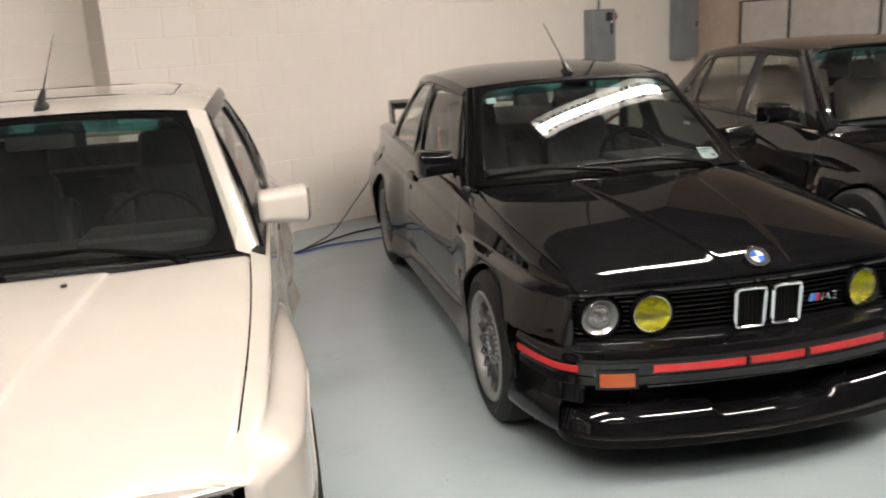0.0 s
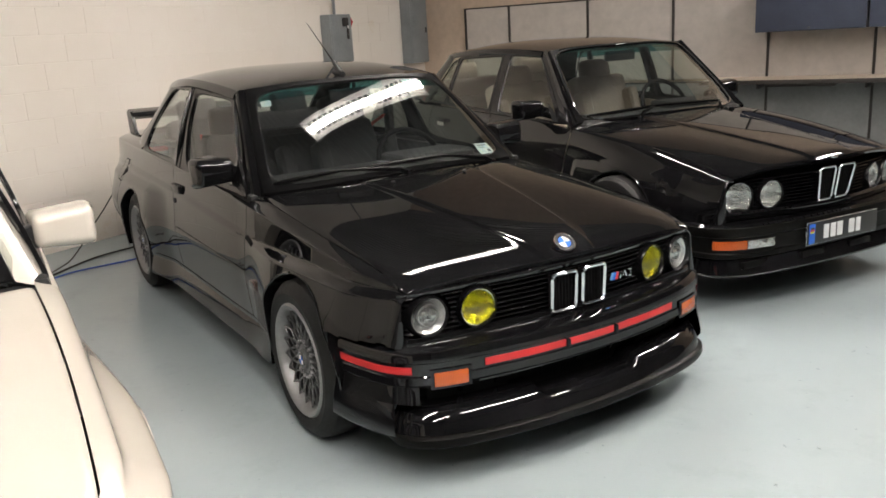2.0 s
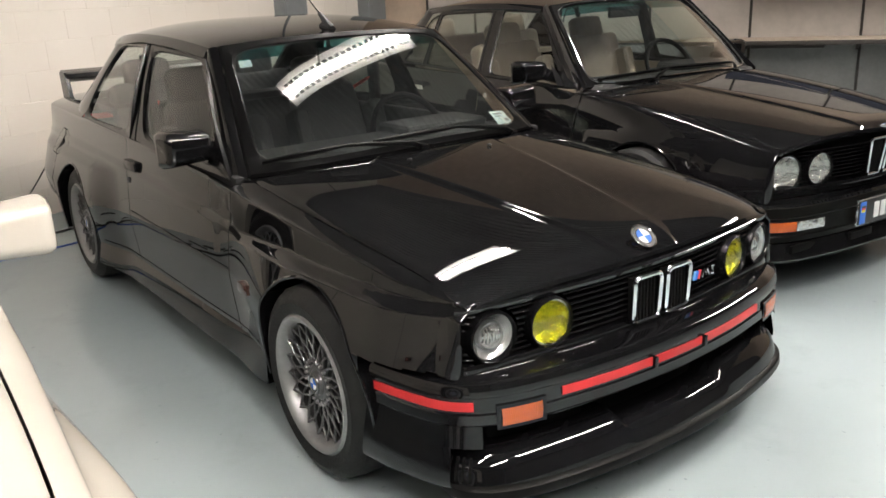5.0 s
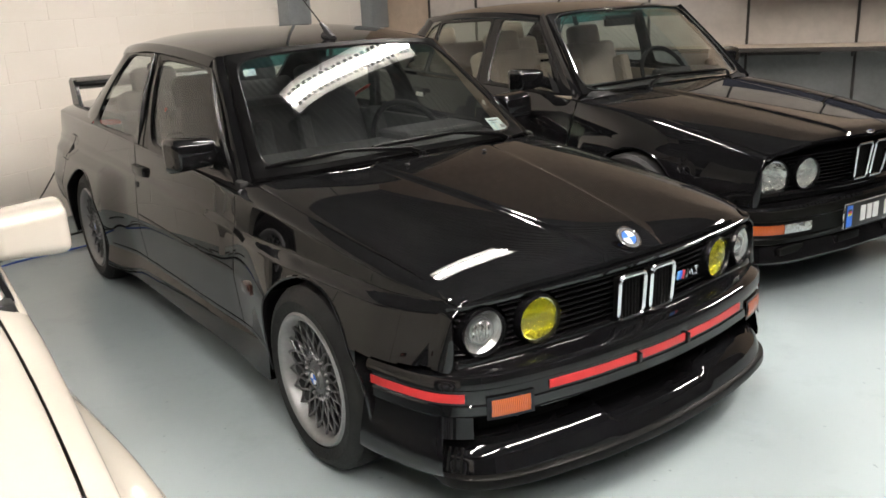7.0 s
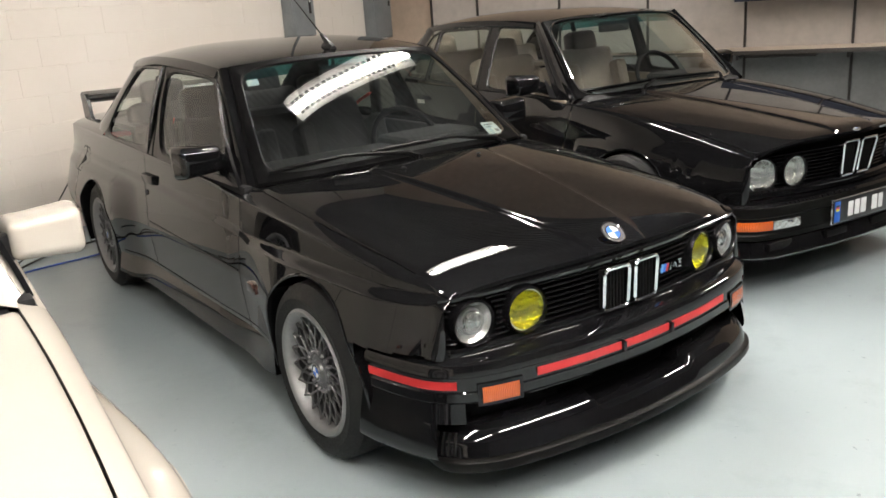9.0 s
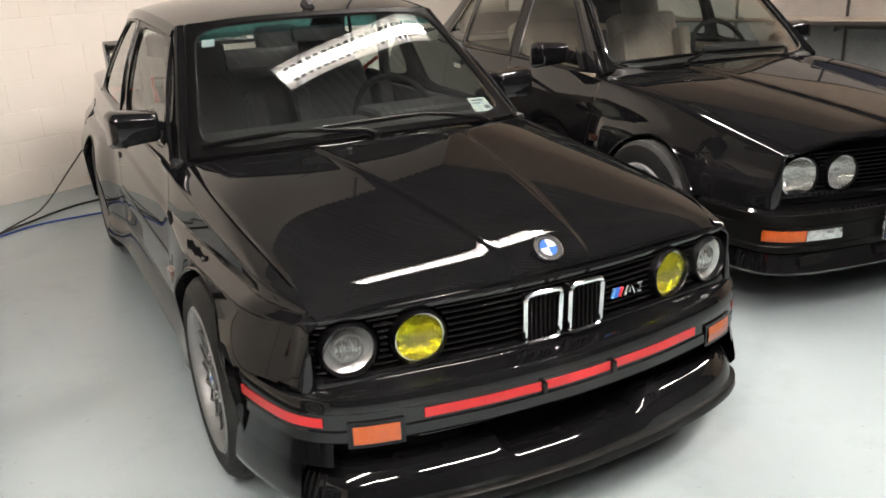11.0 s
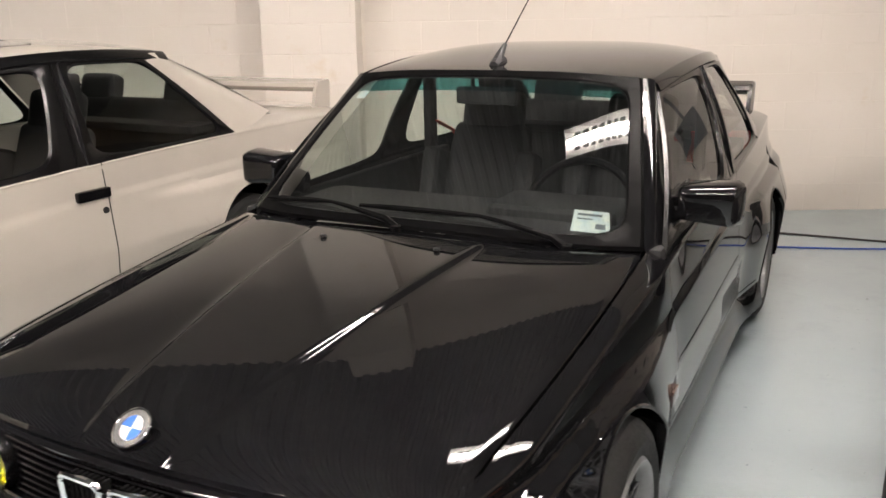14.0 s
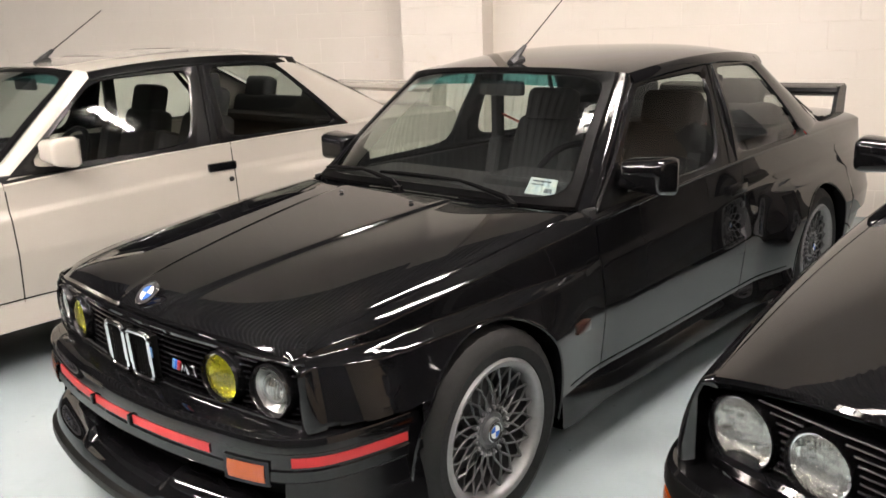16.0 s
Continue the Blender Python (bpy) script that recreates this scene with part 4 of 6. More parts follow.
        for ya, yb, w_ in ((1.612, 1.668, 0.010), (1.688, 1.708, 0.005)):
            v = []
            for i in range(9):
                z = lerp(0.846, 1.258, i / 8)
                y = lerp(ya, yb, i / 8)
                v += [(skin(y, z) + 0.0055, y, z), (skin(y + w_, z) + 0.0055, y + w_, z)]
            solid("pillar_gap", fl(v), grid_faces(9, 2), M["dark"], post)
        v = []
        for i in range(25):
            t = i / 24
            y = lerp(1.11, 2.32, t)
            for dz, dx in ((0.004, 0.002), (-0.010, 0.012), (-0.030, 0.014), (-0.040, 0.004)):
                z = lz(y) + dz
                v.append((skin(y, z) + dx, y, z))
        solid("roof_rail", fl(v), grid_faces(25, 4), M["satin"] if not black else paint, body)
        v = []
        for i in range(15):
            t = i / 14
            a = (lerp(2.150, 2.575, t), lerp(1.254, 0.852, t))
            b = rl(1) if i == 14 else tuple(lerp(ru(1)[c], rl(1)[c], t) for c in range(3))
            pa = (skin(*a) + 0.004, *a)
            for j in range(7):
                q = j / 6
                x = lerp(pa[0], b[0] + 0.012, q)
                y = lerp(pa[1], b[1], q)
                z = lerp(pa[2], b[2], q)
                bul = 0.03 * math.sin(math.pi * q)
                v.append((x + bul * 0.8, y + bul * 0.3, z + bul * 0.3))
        solid("rear_pillar", fl(v), grid_faces(15, 7), paint, body, angle=60)
        # mirror
        door_mirror(body, s, (s * 0.635, 0.835, 0.915), paint, (0.185, 0.12, 0.135))
        tri = [(0.63, 0.812), (0.84, 0.832), (0.90, 0.985)]
        v = [(skin(y, z) + 0.004, y, z) for y, z in tri]
        solid("mirror_base", fl(v), [(0, 1, 2)], paint, body)
    # boot lid and wing
    v = []
    for i in range(19):
        y = lerp(3.05, 3.55, i / 18)
        for j in range(25):
            k = lerp(-1, 1, j / 24)
            x = k * (be(y) - 0.004)
            v.append((x, y - 0.08 * k * k * (1 - i / 18), top(x, y, zt)))
    solid("boot_lid", v, grid_faces(19, 25), paint, body)
    wing = empty("rear_wing")
    wing.parent = body
    prof = [(0.0, -0.006), (0.012, 0.016), (0.05, 0.026), (0.10, 0.026), (0.148, 0.034), (0.15, 0.002), (0.10, -0.030), (0.05, -0.034)]
    v = []
    for i in range(23):
        k = lerp(-1, 1, i / 22)
        v += [(k * 0.555, 3.40 + 0.03 * k * k + a, 1.012 + b) for a, b in prof]
    f = grid_faces(23, len(prof), wrap_v=True) + [tuple(range(8)), tuple(range(22 * 8, 23 * 8))]
    solid("wing_blade", v, f, M["satin"] if black else paint, wing, angle=40)
    for s in (1, -1):
        v = []
        outline = [(3.40, 0.87), (3.435, 1.0), (3.46, 1.036), (3.54, 1.044), (3.572, 1.03), (3.56, 0.87)]
        for x in (0.543, 0.566):
            v += [(s * x, y, z) for y, z in outline]
        n = len(outline)
        f = [tuple(range(n)), tuple(range(n, 2 * n))] + [(i, (i + 1) % n, n + (i + 1) % n, n + i) for i in range(n)]
        solid("wing_end", v, f, M["satin"] if black else paint, wing, angle=30)
    # tail and rear bumper
    v = []
    for i in range(31):
        k = lerp(-1, 1, i / 30)
        yy = 3.575 - 0.05 * k**4
        v += [(k * 0.630, yy - 0.03, 0.893 - 0.05 * k * k), (k * 0.645, yy - 0.008, 0.84 - 0.03 * k * k), (k * 0.66, yy, 0.55), (k * 0.67, yy, 0.40)]
    solid("tail_panel", v, grid_faces(31, 4), paint, body)
    rp = plan_path([(0, 3.66), (0.4, 3.65), (0.60, 3.61), (0.70, 3.52), (0.755, 3.35), (0.785, 3.10), (0.792, 2.95)])
    v, f = loft(rp, [(0.05, 0.57), (0.005, 0.565), (-0.004, 0.545), (0.0, 0.50), (0.005, 0.34), (0.03, 0.25), (0.08, 0.235)], 60, -1.0, 1.0)
    solid("rear_bumper", v, f, paint, body, angle=30)
    v, f = loft(rp, [(0.006, 0.525), (-0.004, 0.52), (-0.004, 0.495), (0.006, 0.49)], 60, -1.0, 1.0)
    solid("rear_bumper_strip", v, f, M["trim"] if not black else M["satin"], body)
    for s in (1, -1):
        part("tail_lamp", box_bm(0.28, 0.05, 0.15, 0.012, (s * 0.43, 3.562, 0.69)), M["red_lens"], body)
    # front face
    face_plan = plan_path([(0, -0.632), (0.15, -0.628), (0.38, -0.605), (0.56, -0.580), (0.625, -0.565), (0.652, -0.54), (0.662, -0.48)])
    # sheet behind the slats, its shade put into the near-black colour
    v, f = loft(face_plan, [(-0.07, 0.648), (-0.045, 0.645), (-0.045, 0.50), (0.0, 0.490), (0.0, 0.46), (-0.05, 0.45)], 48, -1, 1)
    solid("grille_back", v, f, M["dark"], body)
    v, f = loft(face_plan, [(-0.03, 0.512), (0.008, 0.5105), (0.012, 0.500), (0.012, 0.478), (-0.02, 0.470)], 48, -1, 1)
    solid("lower_valance", v, f, paint, body, angle=25)
    v, f = loft(face_plan, [(-0.05, 0.668), (-0.004, 0.665), (0.006, 0.658), (0.004, 0.649), (-0.03, 0.646)], 60, face_plan.s(-0.648), face_plan.s(0.648))
    solid("header_panel", v, f, paint, body, angle=50)
    grille = empty("grille")
    grille.parent = body
    for z in [0.522 + 0.0165 * k for k in range(8)]:
        for a, b in slat_runs(z, ((0.388, 0.577, 0.077), (0.559, 0.576, 0.077)), 0.656):
            v, f = loft(face_plan, [(-0.03, z + 0.005), (0.0, z + 0.004), (0.002, z), (-0.03, z - 0.003)], max(2, int(30 * (b - a))), face_plan.s(a), face_plan.s(b))
            solid("slat", v, f, M["satin"], grille)
    for s in (1, -1):
        kid = empty("kidney_grille")
        kid.parent = body
        cx = 0.066
        out = []
        rr, hw, hh = 0.016, 0.052, 0.067
        for qx, qz, a0 in ((1, 1, 0), (-1, 1, 90), (-1, -1, 180), (1, -1, 270)):
            for a in (0, 30, 60, 90):
                g = radians(a0 + a)
                out.append((qx * (hw - rr) + rr * math.cos(g), qz * (hh - rr) + rr * math.sin(g)))
        lean = lambda z: -0.648 - (z - 0.57) * 0.06
        pts = [(s * (cx + a * (1.0 if b > 0 else 0.97)), lean(0.571 + b) - 0.014 + abs(s * cx + a * s) * 0.04, 0.571 + b) for a, b in out]
        v, f = tube(pts, 0.0072, 8, closed=True)
        solid("kidney_frame", v, f, M["chrome"], kid, "chrome kidney surround")
        for q in range(7):
            x = s * (cx - 0.042 + 0.014 * q)
            part("kidney_slat", box_bm(0.006, 0.02, 0.124, 0.001, (x, -0.640, 0.571)), M["dark"], kid)
        head_lamp(body, (s * 0.559, -0.578, 0.576), 0.061, "projector", s * 8)
        head_lamp(body, (s * 0.388, -0.606, 0.577), 0.062, "yellow" if black else "clear", s * 7)
    # small model badge: three stripes and a sign
    bx = 0.182
    for q, mm in enumerate(("light_blue", "blue", "red")):
        bb = part("badge_stripe", box_bm(0.010, 0.004, 0.027, 0.0, (0, 0, 0)), M[mm], grille)
        bb.matrix_basis = Matrix.Translation((bx + 0.012 * q, -0.628, 0.566)) @ Matrix.Rotation(radians(18), 4, "Y")
    zig = [(0.0, -0.0135), (0.006, 0.0135), (0.014, -0.006), (0.022, 0.0135), (0.030, -0.0135)]
    v, f = tube([(bx + 0.040 + a, -0.627, 0.566 + b) for a, b in zig], 0.0042, 6)
    solid("badge_sign", v, f, M["chrome"], grille, "small chrome zigzag badge")
    v, f = tube([(bx + 0.082 + a, -0.624, 0.566 + b) for a, b in ((0.0, 0.012), (0.016, 0.012), (0.008, 0.0), (0.016, -0.004), (0.014, -0.012), (0.0, -0.012))], 0.0036, 6)
    solid("badge_sign", v, f, M["chrome"], grille)
    # bumper
    bp = plan_path([(0, -0.732), (0.2, -0.722), (0.42, -0.690), (0.56, -0.655), (0.64, -0.615), (0.705, -0.54), (0.745, -0.42), (0.765, -0.33), (0.772, -0.285)])
    v, f = loft(bp, [(-0.13, 0.496), (-0.08, 0.4925), (-0.035, 0.487), (-0.011, 0.482), (-0.004, 0.478), (0.0, 0.470), (0.002, 0.445), (-0.003, 0.440), (-0.003, 0.40), (0.0, 0.395), (0.002, 0.370), (-0.004, 0.362), (-0.05, 0.358)], 90, -1, 1)
    solid("front_bumper", v, f, paint, body, angle=25)
    tape = lambda a, b: loft(bp, [(-0.0045, 0.4315), (0.0005, 0.431), (0.0005, 0.4075), (-0.0045, 0.407)], 24, bp.s(a) if abs(a) < 0.7 else a / abs(a) * 0.955, bp.s(b) if abs(b) < 0.7 else b / abs(b) * 0.955)
    if black:
        for a, b in ((-0.9, -0.648), (-0.422, -0.118), (-0.105, 0.095), (0.110, 0.422), (0.648, 0.9)):
            v, f = tape(a, b)
            solid("tape_stripe", v, f, M["red_tape"], body, "red tape stripe along the bumper")
        for x in (-0.112, 0.103):
            part("plate_clip", box_bm(0.014, 0.012, 0.03, 0.003, (x, -0.733, 0.417)), M["satin"], body)
    for s in (1, -1):
        sa, sb = bp.s(s * 0.482), bp.s(s * 0.588)
        v, f = loft(bp, [(-0.02, 0.411), (0.004, 0.410), (0.007, 0.386), (0.004, 0.363), (-0.02, 0.361)], 10, sa, sb)
        solid("indicator", v, f, M["amber"], body, "orange indicator lens")
        v, f = loft(bp, [(-0.01, 0.421), (0.003, 0.420), (0.0035, 0.39), (0.003, 0.354), (-0.01, 0.353)], 10, bp.s(s * 0.470), bp.s(s * 0.600))
        solid("indicator_frame", v, f, M["satin"], body)
    # lower apron, openings and splitter
    ap = plan_path([(0, -0.705), (0.2, -0.697), (0.42, -0.670), (0.56, -0.635), (0.64, -0.595), (0.70, -0.53), (0.745, -0.42), (0.765, -0.345)])
    lp = plan_path([(0, -0.772), (0.2, -0.762), (0.42, -0.730), (0.57, -0.688), (0.655, -0.635), (0.715, -0.55), (0.752, -0.44), (0.770, -0.35)])
    v, f = loft(ap, [(-0.04, 0.364), (-0.004, 0.360), (-0.006, 0.345), (-0.04, 0.340)], 60, ap.s(-0.43), ap.s(0.43))
    solid("apron_upper", v, f, paint, body)

    def swept(profile, reach, n=110, fade=(2.0, 3.0), dip=0.0):
        v = []
        for i in range(n + 1):
            q = lerp(-reach, reach, i / n)
            x, y, nx, ny = lp(q)
            k = smooth(*fade, abs(q))
            d = dip * (1 - smooth(0.20, 0.232, abs(x)))
            for j, (o, z) in enumerate(profile):
                w = max(0.0, 1 - j / (len(profile) - 2))
                oo = o - 0.07 * k
                v.append((x + nx * oo, y + ny * oo, z - d * w))
        return v, grid_faces(n + 1, len(profile))

    prof = [(-0.150, 0.285)] + [(-0.112 + 0.093 * math.sin(radians(a)), 0.205 + 0.083 * math.cos(radians(a))) for a in range(0, 73, 9)] + [(-0.015, 0.200), (-0.04, 0.190)]
    m_ = len(prof)
    v, f = swept(prof, 0.80, dip=0.035)
    f = f + [tuple(range(m_)), tuple(range(len(v) - m_, len(v)))]
    solid("apron_lower", v, f, paint, body, "glossy lower apron with a dipped middle intake", angle=32)
    for s in (1, -1):
        up_ = loft(bp, [(-0.03, 0.369), (-0.003, 0.365), (0.001, 0.338), (0.007, 0.306)], 24, s * 0.995, bp.s(s * 0.632))
        lo_ = loft(bp, [(0.007, 0.306), (0.017, 0.262), (0.024, 0.225), (0.024, 0.208), (0.014, 0.195), (-0.06, 0.186)], 24, s * 0.995, bp.s(s * 0.690))
        solid("apron_corner", *join(up_, lo_), paint, body, angle=40)
        for q in (0.715, 0.735, 0.755, 0.775):
            v, f = loft(lp, [(-0.044, 0.264), (-0.031, 0.247), (-0.022, 0.228), (-0.014, 0.206)], 2, s * q, s * (q + 0.008))
            solid("corner_slot", v, f, M["dark"], body)
        # duct sheet, near-black for the shade inside the opening
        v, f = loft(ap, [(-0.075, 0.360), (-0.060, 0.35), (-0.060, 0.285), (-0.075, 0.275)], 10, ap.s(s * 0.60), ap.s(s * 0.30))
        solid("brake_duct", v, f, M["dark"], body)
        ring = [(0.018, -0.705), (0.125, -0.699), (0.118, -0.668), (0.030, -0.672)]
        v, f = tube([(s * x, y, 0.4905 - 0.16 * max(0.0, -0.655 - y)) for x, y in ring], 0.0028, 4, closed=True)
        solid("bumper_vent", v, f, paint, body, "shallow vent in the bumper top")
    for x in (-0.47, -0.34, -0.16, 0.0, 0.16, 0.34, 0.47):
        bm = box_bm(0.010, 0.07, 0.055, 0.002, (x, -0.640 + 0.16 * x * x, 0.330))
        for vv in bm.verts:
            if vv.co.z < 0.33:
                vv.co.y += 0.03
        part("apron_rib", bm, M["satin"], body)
    # sheet behind the apron openings, coloured as their shade
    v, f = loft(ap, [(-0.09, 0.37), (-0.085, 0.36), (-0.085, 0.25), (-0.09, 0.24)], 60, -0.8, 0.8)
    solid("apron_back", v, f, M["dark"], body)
    v, f = swept([(-0.03, 0.201), (-0.010, 0.199), (-0.001, 0.191), (0.001, 0.170), (-0.006, 0.159), (-0.14, 0.155)], 0.90, fade=(0.72, 0.92))
    solid("splitter", v, f, M["lip"], body, "matt dark front splitter lip", angle=40)
    # antenna
    v, f = tube([(0, 1.10, 1.272), (0, 1.13, 1.280), (0, 1.18, 1.287)], [0.018, 0.026, 0.018], 8)
    v2, f2 = tube([(0, 1.13, 1.288), (0, 1.155, 1.310), (0, 1.20, 1.342)], [0.019, 0.015, 0.008], 8)
    ant = solid("antenna_base", *join((v, f), (v2, f2)), M["plastic"], body)
    v, f = tube([(0, 1.14, 1.300), (0, 1.485, 1.537)], [0.0032, 0.002], 6)
    solid("antenna_rod", v, f, M["satin"], ant)
    # wipers
    on_glass = lambda u, w: tuple(Vector(screen(u, w)) + Vector((0, -0.012, 0.016)))
    wiper(body, (-0.02, 0.44, 0.856), on_glass(0.26, 0.075), on_glass(0.03, 0.055))
    wiper(body, (0.47, 0.50, 0.836), on_glass(0.66, 0.075), on_glass(0.35, 0.070))
    # cabin
    cab = M["cabin"]
    dash = part("dashboard", box_bm(1.22, 0.42, 0.22, 0.06, (0, 0.80, 0.735), segments=3), cab, body)
    part("dash_hood", box_bm(0.42, 0.25, 0.10, 0.03, (0.33, 0.87, 0.83), segments=3), cab, body)
    steering_wheel(body, (0.33, 1.05, 0.80))
    for s in (1, -1):
        seat(body, (s * 0.33, 1.42, 0.31), M["seat_black"], 0.5, False, True)
        part("door_card", box_bm(0.04, 1.5, 0.42, 0.015, (s * 0.685, 1.35, 0.62)), cab, body)
        part("belt_post", box_bm(0.04, 0.07, 0.36, 0.015, (s * 0.59, 1.75, 1.02)), cab, body)
        if black:
            v, f = tube([(s * 0.57, 1.76, 0.99), (s * 0.55, 1.90, 0.93), (s * 0.50, 2.04, 0.80)], 0.022, 6, flat=0.12)
            solid("seat_belt", v, f, M["red_belt"], body, "red seat belt webbing")
    seat(body, (0, 2.22, 0.34), M["seat_black"], 1.10, True)
    part("parcel_shelf", box_bm(1.14, 0.62, 0.04, 0.01, (0, 2.72, 0.885)), cab, body)
    part("headliner", box_bm(0.96, 1.0, 0.02, 0.005, (0, 1.72, 1.235)), M["cabin"], body)
    part("rear_mirror", box_bm(0.22, 0.03, 0.06, 0.012, (0, 1.04, 1.180)), cab, body)
    # wheels
    for cy in (0.0, P["wheelbase"]):
        for s in (1, -1):
            wheels(car, (s * 0.688, cy, 0.303), s)
    under(P, fn, body)
    return car, body, fn, screen


def evo_wheel(p, at, s):
    return wheel(p, at, s, 0.303, 0.207, 0.215, 20, (M["rim"], M["rim_dark"]))


def white_wheel(p, at, s):
    return wheel(p, at, s, 0.303, 0.197, 0.205, 18, (M["rim_white"], M["rim_white"]))


black_car, black_body, fn3, pane3 = coupe("black_coupe", pose(0, 0, 0), M["black_paint"], evo_wheel, "glossy black two-door sports saloon with yellow fog lamps")
white_car, white_body, _, _ = coupe("white_coupe", pose(-2.308, -0.965, 0, 0, 0, -0.55), M["white_paint"], white_wheel, "cream white two-door sports saloon with box flares", lift=0.045, black=False)
# registration sticker inside the black car's windscreen
behind = lambda u, w: tuple(Vector(pane3(u, w)) + Vector((0, 0.006, -0.004)))
solid("small_sticker", [behind(0.050, 0.80), behind(0.092, 0.80), behind(0.092, 0.865), behind(0.050, 0.865)], [(0, 1, 2, 3)], M["sticker"], black_body, "small pale sticker high in the windscreen", flat=True)
v, f = strip_on(fn3[0], [(2.90, 0.765), (3.03, 0.765), (3.05, 0.75), (3.05, 0.655), (3.03, 0.64), (2.90, 0.64), (2.88, 0.655), (2.88, 0.75), (2.90, 0.765)], 0.004, 0.002)
solid("fuel_flap_gap", mirror(v), f, M["dark"], black_body)
# sunroof seam of the white car
rzw, lzw = poly(COUPE["roof_z"]), poly(COUPE["rail_z"], 3)
rew = poly(COUPE["roof_edge"])
seam = [(-0.40, 1.34), (0.40, 1.34), (0.42, 1.36), (0.42, 1.72), (0.40, 1.74), (-0.40, 1.74), (-0.42, 1.72), (-0.42, 1.36)]
pts = []
for (xa, ya), (xb, yb) in zip(seam, seam[1:] + seam[:1]):
    for t in (0.0, 0.25, 0.5, 0.75):
        x, y = lerp(xa, xb, t), lerp(ya, yb, t)
        pts.append((x, y, lerp(rzw(y), lzw(y), (abs(x) / rew(y)) ** 3.4) + 0.0005))
v, f = tube(pts, 0.0022, 4, closed=True)
solid("sunroof_seam", v, f, M["dark"], white_body, "thin dark seam of the sunroof")
CORNERS = [behind(0.858, 0.075), behind(0.940, 0.070), behind(0.936, 0.180), behind(0.862, 0.185)]
st = solid("inspection_sticker", CORNERS, [(0, 1, 2, 3)], M["sticker"], black_body, "pale paper sticker in the windscreen corner", flat=True)
c0, c1, c2, c3 = (Vector(p) for p in CORNERS)
on = lambda a, b: tuple(c0.lerp(c1, a).lerp(c3.lerp(c2, a), b) + Vector((0, -0.0015, 0.0015)))
for a0, a1, b0, b1 in ((0.12, 0.80, 0.74, 0.84), (0.12, 0.55, 0.56, 0.62), (0.62, 0.88, 0.16, 0.40)):
    solid("sticker_line", [on(a0, b0), on(a1, b0), on(a1, b1), on(a0, b1)], [(0, 1, 2, 3)], M["ink"], st, flat=True)

SEDAN = dict(
    waist=[(-0.64, 0.71), (-0.4, 0.775), (0, 0.80), (0.5, 0.805), (1.5, 0.81), (2.6, 0.805), (3.2, 0.79), (3.6, 0.75)],
    top=[(-0.66, 0.655), (0, 0.695), (0.5, 0.718), (1.4, 0.745), (2.3, 0.735), (3.0, 0.69), (3.6, 0.64)],
    shoulder=[(-0.70, 0.668), (0, 0.795), (0.5, 0.858), (1.4, 0.888), (2.4, 0.912), (3.0, 0.90), (3.6, 0.865)],
    hood_fn=lambda y: 0.852 + 0.118 * y - 0.040 * y * y - 0.05 * math.exp(-(y + 0.775) / 0.02),
    boot=[(2.4, 0.965), (2.9, 0.955), (3.3, 0.94), (3.6, 0.915)],
    flares=[(0.012, -0.42, -0.36, 0.36, 0.42, 0.62, 0.70), (0.012, 2.20, 2.26, 2.98, 3.04, 0.62, 0.70)],
    roof_edge=[(0.7, 0.545), (1.0, 0.556), (1.5, 0.582), (2.0, 0.572), (2.3, 0.545)],
    roof_z=[(0.90, 1.316), (1.0, 1.330), (1.3, 1.355), (1.6, 1.364), (2.0, 1.350), (2.28, 1.318)],
    rail_z=[(0.7, 1.262), (1.0, 1.293), (1.5, 1.312), (2.0, 1.302), (2.3, 1.278)],
    wheelbase=2.625, arch_r=0.340, axle_z=0.318, crown=3.0, shoulder_r=0.007,
)


